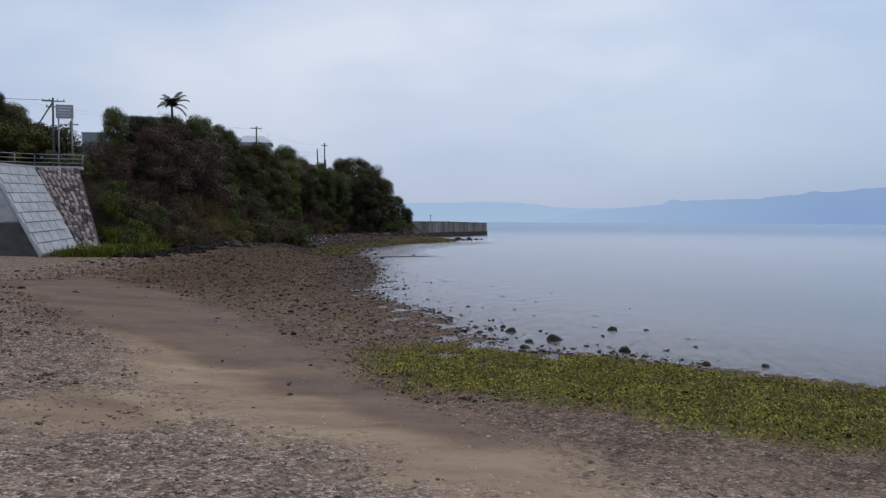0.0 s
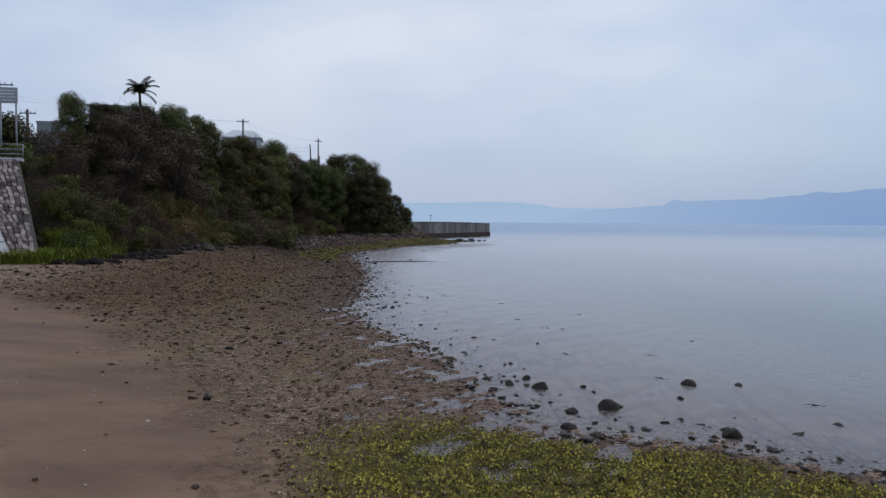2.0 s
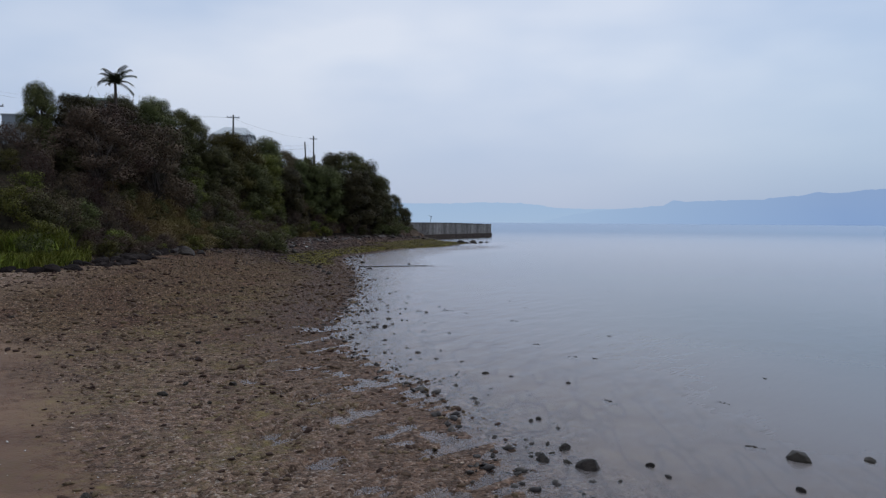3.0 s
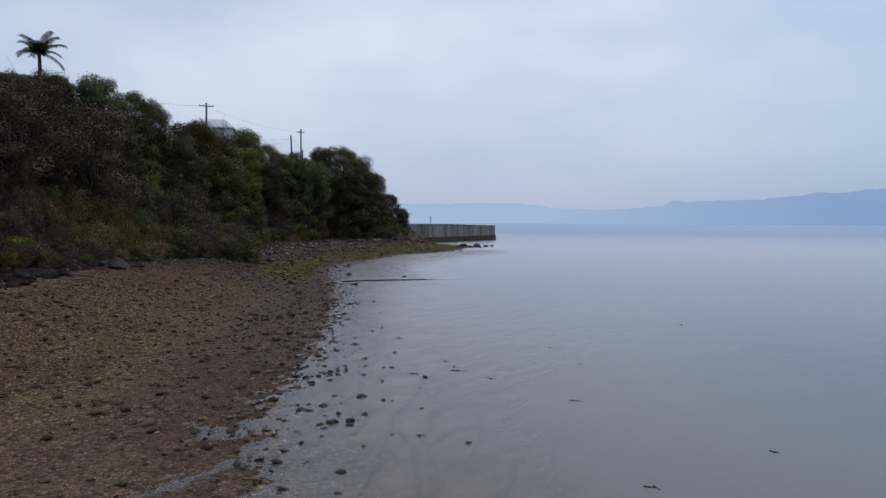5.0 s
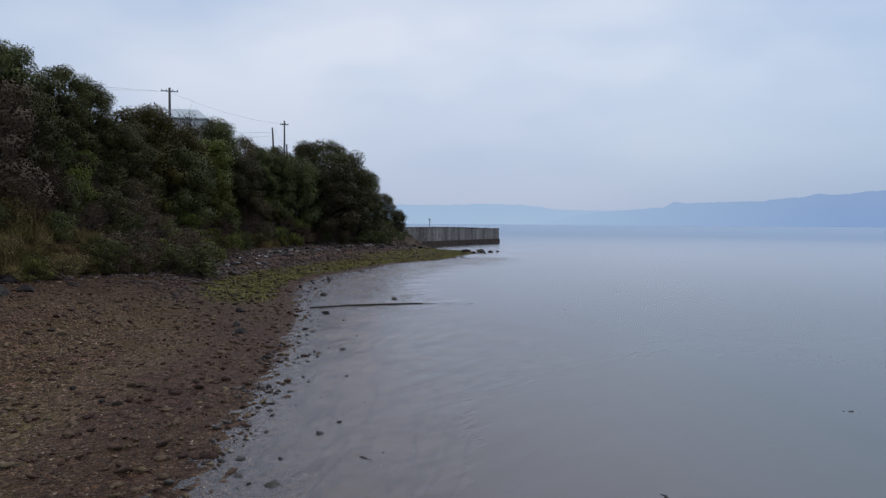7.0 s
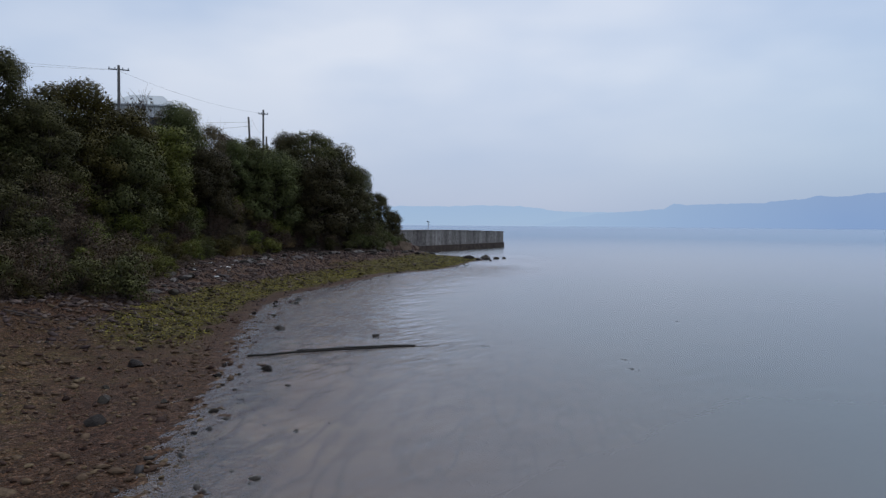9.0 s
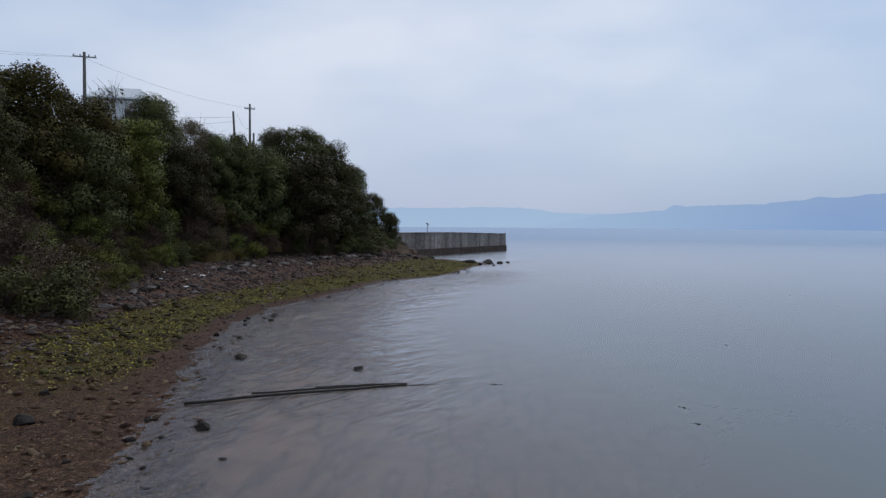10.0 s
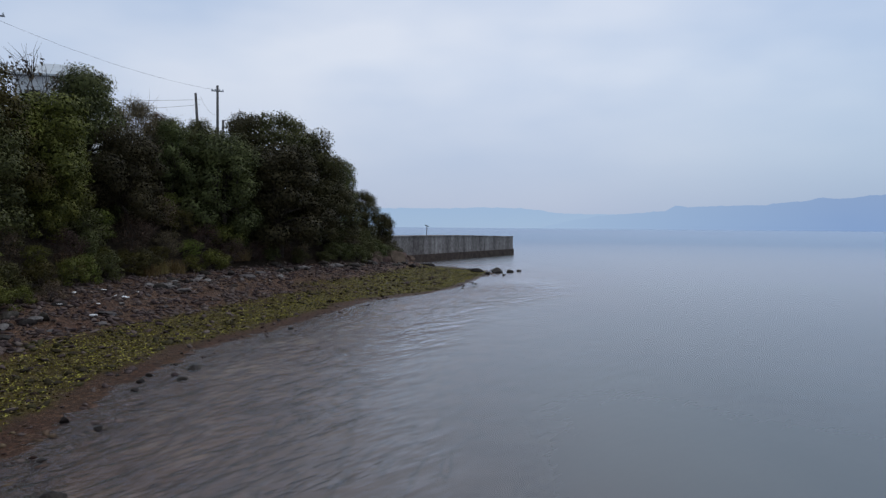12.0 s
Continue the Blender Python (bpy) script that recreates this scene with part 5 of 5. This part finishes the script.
# ---------------------------------------------------------------- shingle and seaweed, too many to count
def scatter_pebbles(name, n, area, size, keep, mat, seed, lift=0.1, floor=-9.0):
    g = np.random.RandomState(seed)
    x, y = area[0] + (area[1] - area[0]) * g.rand(n), area[2] + (area[3] - area[2]) * g.rand(n) ** 1.35
    ok = keep(x, y, g.rand(n))
    x, y = x[ok], y[ok]
    z = np.maximum(heights(x, y), floor)
    n = len(x)
    base = np.array([(-1, 0, 0), (1, 0, 0), (0, -1, 0), (0, 1, 0), (0, 0, 1), (0, 0, -1), (0.62, 0.62, 0.5), (-0.62, 0.62, 0.5), (0.62, -0.62, 0.5), (-0.62, -0.62, 0.5)], float)
    tri = np.array([(4, 6, 7), (4, 7, 9), (4, 9, 8), (4, 8, 6), (1, 3, 6), (3, 7, 6), (3, 0, 7), (0, 9, 7), (0, 2, 9), (2, 8, 9), (2, 1, 8), (1, 6, 8), (1, 5, 3), (3, 5, 0), (0, 5, 2), (2, 5, 1)])
    s = size[0] + (size[1] - size[0]) * g.rand(n) ** 3.2
    a = g.rand(n) * 6.283
    p = base[None] * (1 + 0.28 * g.normal(size=(n, 10, 1))) * (s[:, None, None] * np.stack([np.ones(n), 0.55 + 0.4 * g.rand(n), 0.3 + 0.35 * g.rand(n)], 1)[:, None, :])
    tilt = np.clip(0.35 * g.normal(size=n), -0.6, 0.6)
    px, py, pz = p[..., 0], p[..., 1], p[..., 2]
    pz, px = pz + np.tan(tilt)[:, None] * px * 0.6, px
    c, si = np.cos(a)[:, None], np.sin(a)[:, None]
    co = np.stack([x[:, None] + c * px - si * py, y[:, None] + si * px + c * py, z[:, None] + pz + lift * s[:, None]], -1).reshape(-1, 3)
    f = (tri[None] + 10 * np.arange(n)[:, None, None]).reshape(-1, 3)
    o = new(name, quad_mesh(name, co, f, mat))
    return o


def on_shingle(x, y, r):
    d, h = shore_distance(x, y), hill_distance(x, y)
    sd = line_distance(x, y, SAND + SAND[:1])
    in_sand = inside(x, y, SAND) & (sd > 0.3)
    return (d > -0.8) & (h < 0.4) & np.where(algae_amount(x, y) > 0.5, r < 0.12, True) & np.where(in_sand, r < 0.015, np.where(inside(x, y, SAND), r < 0.3, r < 0.95))


tagged(scatter_pebbles("shingle", 27000, (-16, 9, 5, 20), (0.012, 0.045), lambda x, y, r: on_shingle(x, y, r) & ((shore_distance(x, y) > 8) | (r < 0.3)) & (y + 0.35 * x < 16 + 4 * wobble(x, y, 0.9, 2.0)), PEBBLE_PALE, 1),
       "fine pale grey and pinkish shingle with shell bits", "shingle", kind="stuff")
tagged(scatter_pebbles("shingle", 23000, (-19, 5, 13, 62), (0.014, 0.075), lambda x, y, r: on_shingle(x, y, r) & (y + 0.35 * x > 13 + 4 * wobble(x, y, 0.9, 2.0)), PEBBLE, 3),
       "loose dark brown shingle stones on the beach", "shingle", kind="stuff")
tagged(scatter_pebbles("pale_shingle", 9000, (-16, 2, 15, 46), (0.01, 0.036), on_shingle, PEBBLE_PALE, 12, 0.3), "scattered pale pebbles and shell bits on the brown shingle", "shingle", kind="stuff")
tagged(scatter_pebbles("coarse_shingle", 11000, (-20, -1, 20, 72), (0.03, 0.14), lambda x, y, r: on_shingle(x, y, r) & (r < smooth(20, 48, y + 4 * wobble(x, y, 0.6, 1.0))), PEBBLE, 2), "coarse brown shingle stones on the upper beach", "shingle", kind="stuff")
tagged(scatter_pebbles("rubble", 56000, (-20, 6, 62, 128), (0.035, 0.2), lambda x, y, r: on_shingle(x, y, r) & (r < (0.05 + 0.95 * smooth(2.8, 5.5, shore_distance(x, y))) * smooth(61, 76, y + 3 * wobble(x, y, 0.8, 1.0))), RUBBLE, 7), "grey-brown broken rubble stones below the wooded slope", "rubble", kind="stuff")
tagged(scatter_pebbles("wet_stones", 26000, (-5, 7, 16.5, 60), (0.02, 0.11), lambda x, y, r: (shore_distance(x, y) < 0.4) & (r < 0.7 * np.exp(shore_distance(x, y) / 0.8) * (0.4 + 0.6 * wobble(x, y, 1.6, 2.2))), WET_STONE, 8, floor=-0.015),
       "small dark wet stones along the water's edge", "stones", kind="stuff")
def on_weed(x, y, r):
    return (algae_amount(x, y) > 0.45) & (r < 0.35 + 0.5 * wobble(x, y, 1.1, 0.5))


tagged(scatter_pebbles("weedy_stones", 26000, (-14, 7, 54, 126), (0.045, 0.2), on_weed, WEEDY_STONE, 21), "dark stones coated in olive weed along the shore", "stones", kind="stuff")
tagged(scatter_pebbles("weedy_stones", 5500, (-2, 16, 6, 19.6), (0.02, 0.085), on_weed, WEEDY_STONE, 22), "small dark weed-coated stones among the seaweed", "stones", kind="stuff")
tagged(scatter_pebbles("shell_bits", 2600, (-12, 7, 5, 22), (0.008, 0.022), lambda x, y, r: (shore_distance(x, y) > 1) & (r < 0.5), SHELL, 9, 0.3), "white shell fragments strewn over the shingle", "shells", kind="stuff")


def scatter_weed(name, n, area, size, mat, seed, limit, pile):
    g = np.random.RandomState(seed)
    x, y = area[0] + (area[1] - area[0]) * g.rand(n), area[2] + (area[3] - area[2]) * g.rand(n)
    patchy = 0.5 + 0.3 * wobble(x, y, 1.7, 3.0) + 0.3 * wobble(x, y, 4.3, 1.0)
    ok = algae_amount(x, y) * (0.35 + 0.65 * patchy) > limit + (1 - limit) * g.rand(n) ** 1.5
    x, y = x[ok], y[ok]
    z = heights(x, y)
    n = len(x)
    s = (size[0] + (size[1] - size[0]) * g.rand(n))[:, None]
    a = g.rand(n)[:, None] * 6.283
    u = np.concatenate([np.cos(a), np.sin(a), 0.2 * g.normal(size=(n, 1))], 1) * s
    w = np.concatenate([-np.sin(a), np.cos(a), 0.2 * g.normal(size=(n, 1))], 1) * s * 0.45
    c = np.stack([x, y, z + 0.01 + pile * g.rand(n) ** 2], 1)
    k = lambda: 0.6 + 0.6 * g.rand(n)[:, None]
    co = np.stack([c - u * k(), c + w * k() + np.array([0, 0, 0.02]), c + u * k(), c - w * k() - np.array([0, 0, 0.01])], 1).reshape(-1, 3)
    return new(name, quad_mesh(name, co, np.arange(len(co)).reshape(-1, 4), mat))


tagged(scatter_weed("green_seaweed", 190000, (-2, 16, 6, 19.4), (0.01, 0.03), WEED, 4, 0.15, 0.05), "bright yellow-green seaweed spread over the wet shingle", "seaweed", kind="stuff")
tagged(scatter_weed("dark_seaweed", 34000, (-2, 16, 6, 19.8), (0.014, 0.04), WEED_DARK, 5, 0.05, 0.06), "dark brown-green seaweed among the shingle", "seaweed", kind="stuff")
tagged(scatter_weed("green_seaweed", 210000, (-14, 7, 60, 126), (0.014, 0.048), WEED, 6, 0.25, 0.05), "yellow-green seaweed strip along the shore", "seaweed", kind="stuff")
tagged(scatter_weed("dark_seaweed", 90000, (-14, 7, 60, 126), (0.025, 0.085), WEED_DARK, 7, 0.2, 0.05), "dark olive seaweed strip along the shore", "seaweed", kind="stuff")
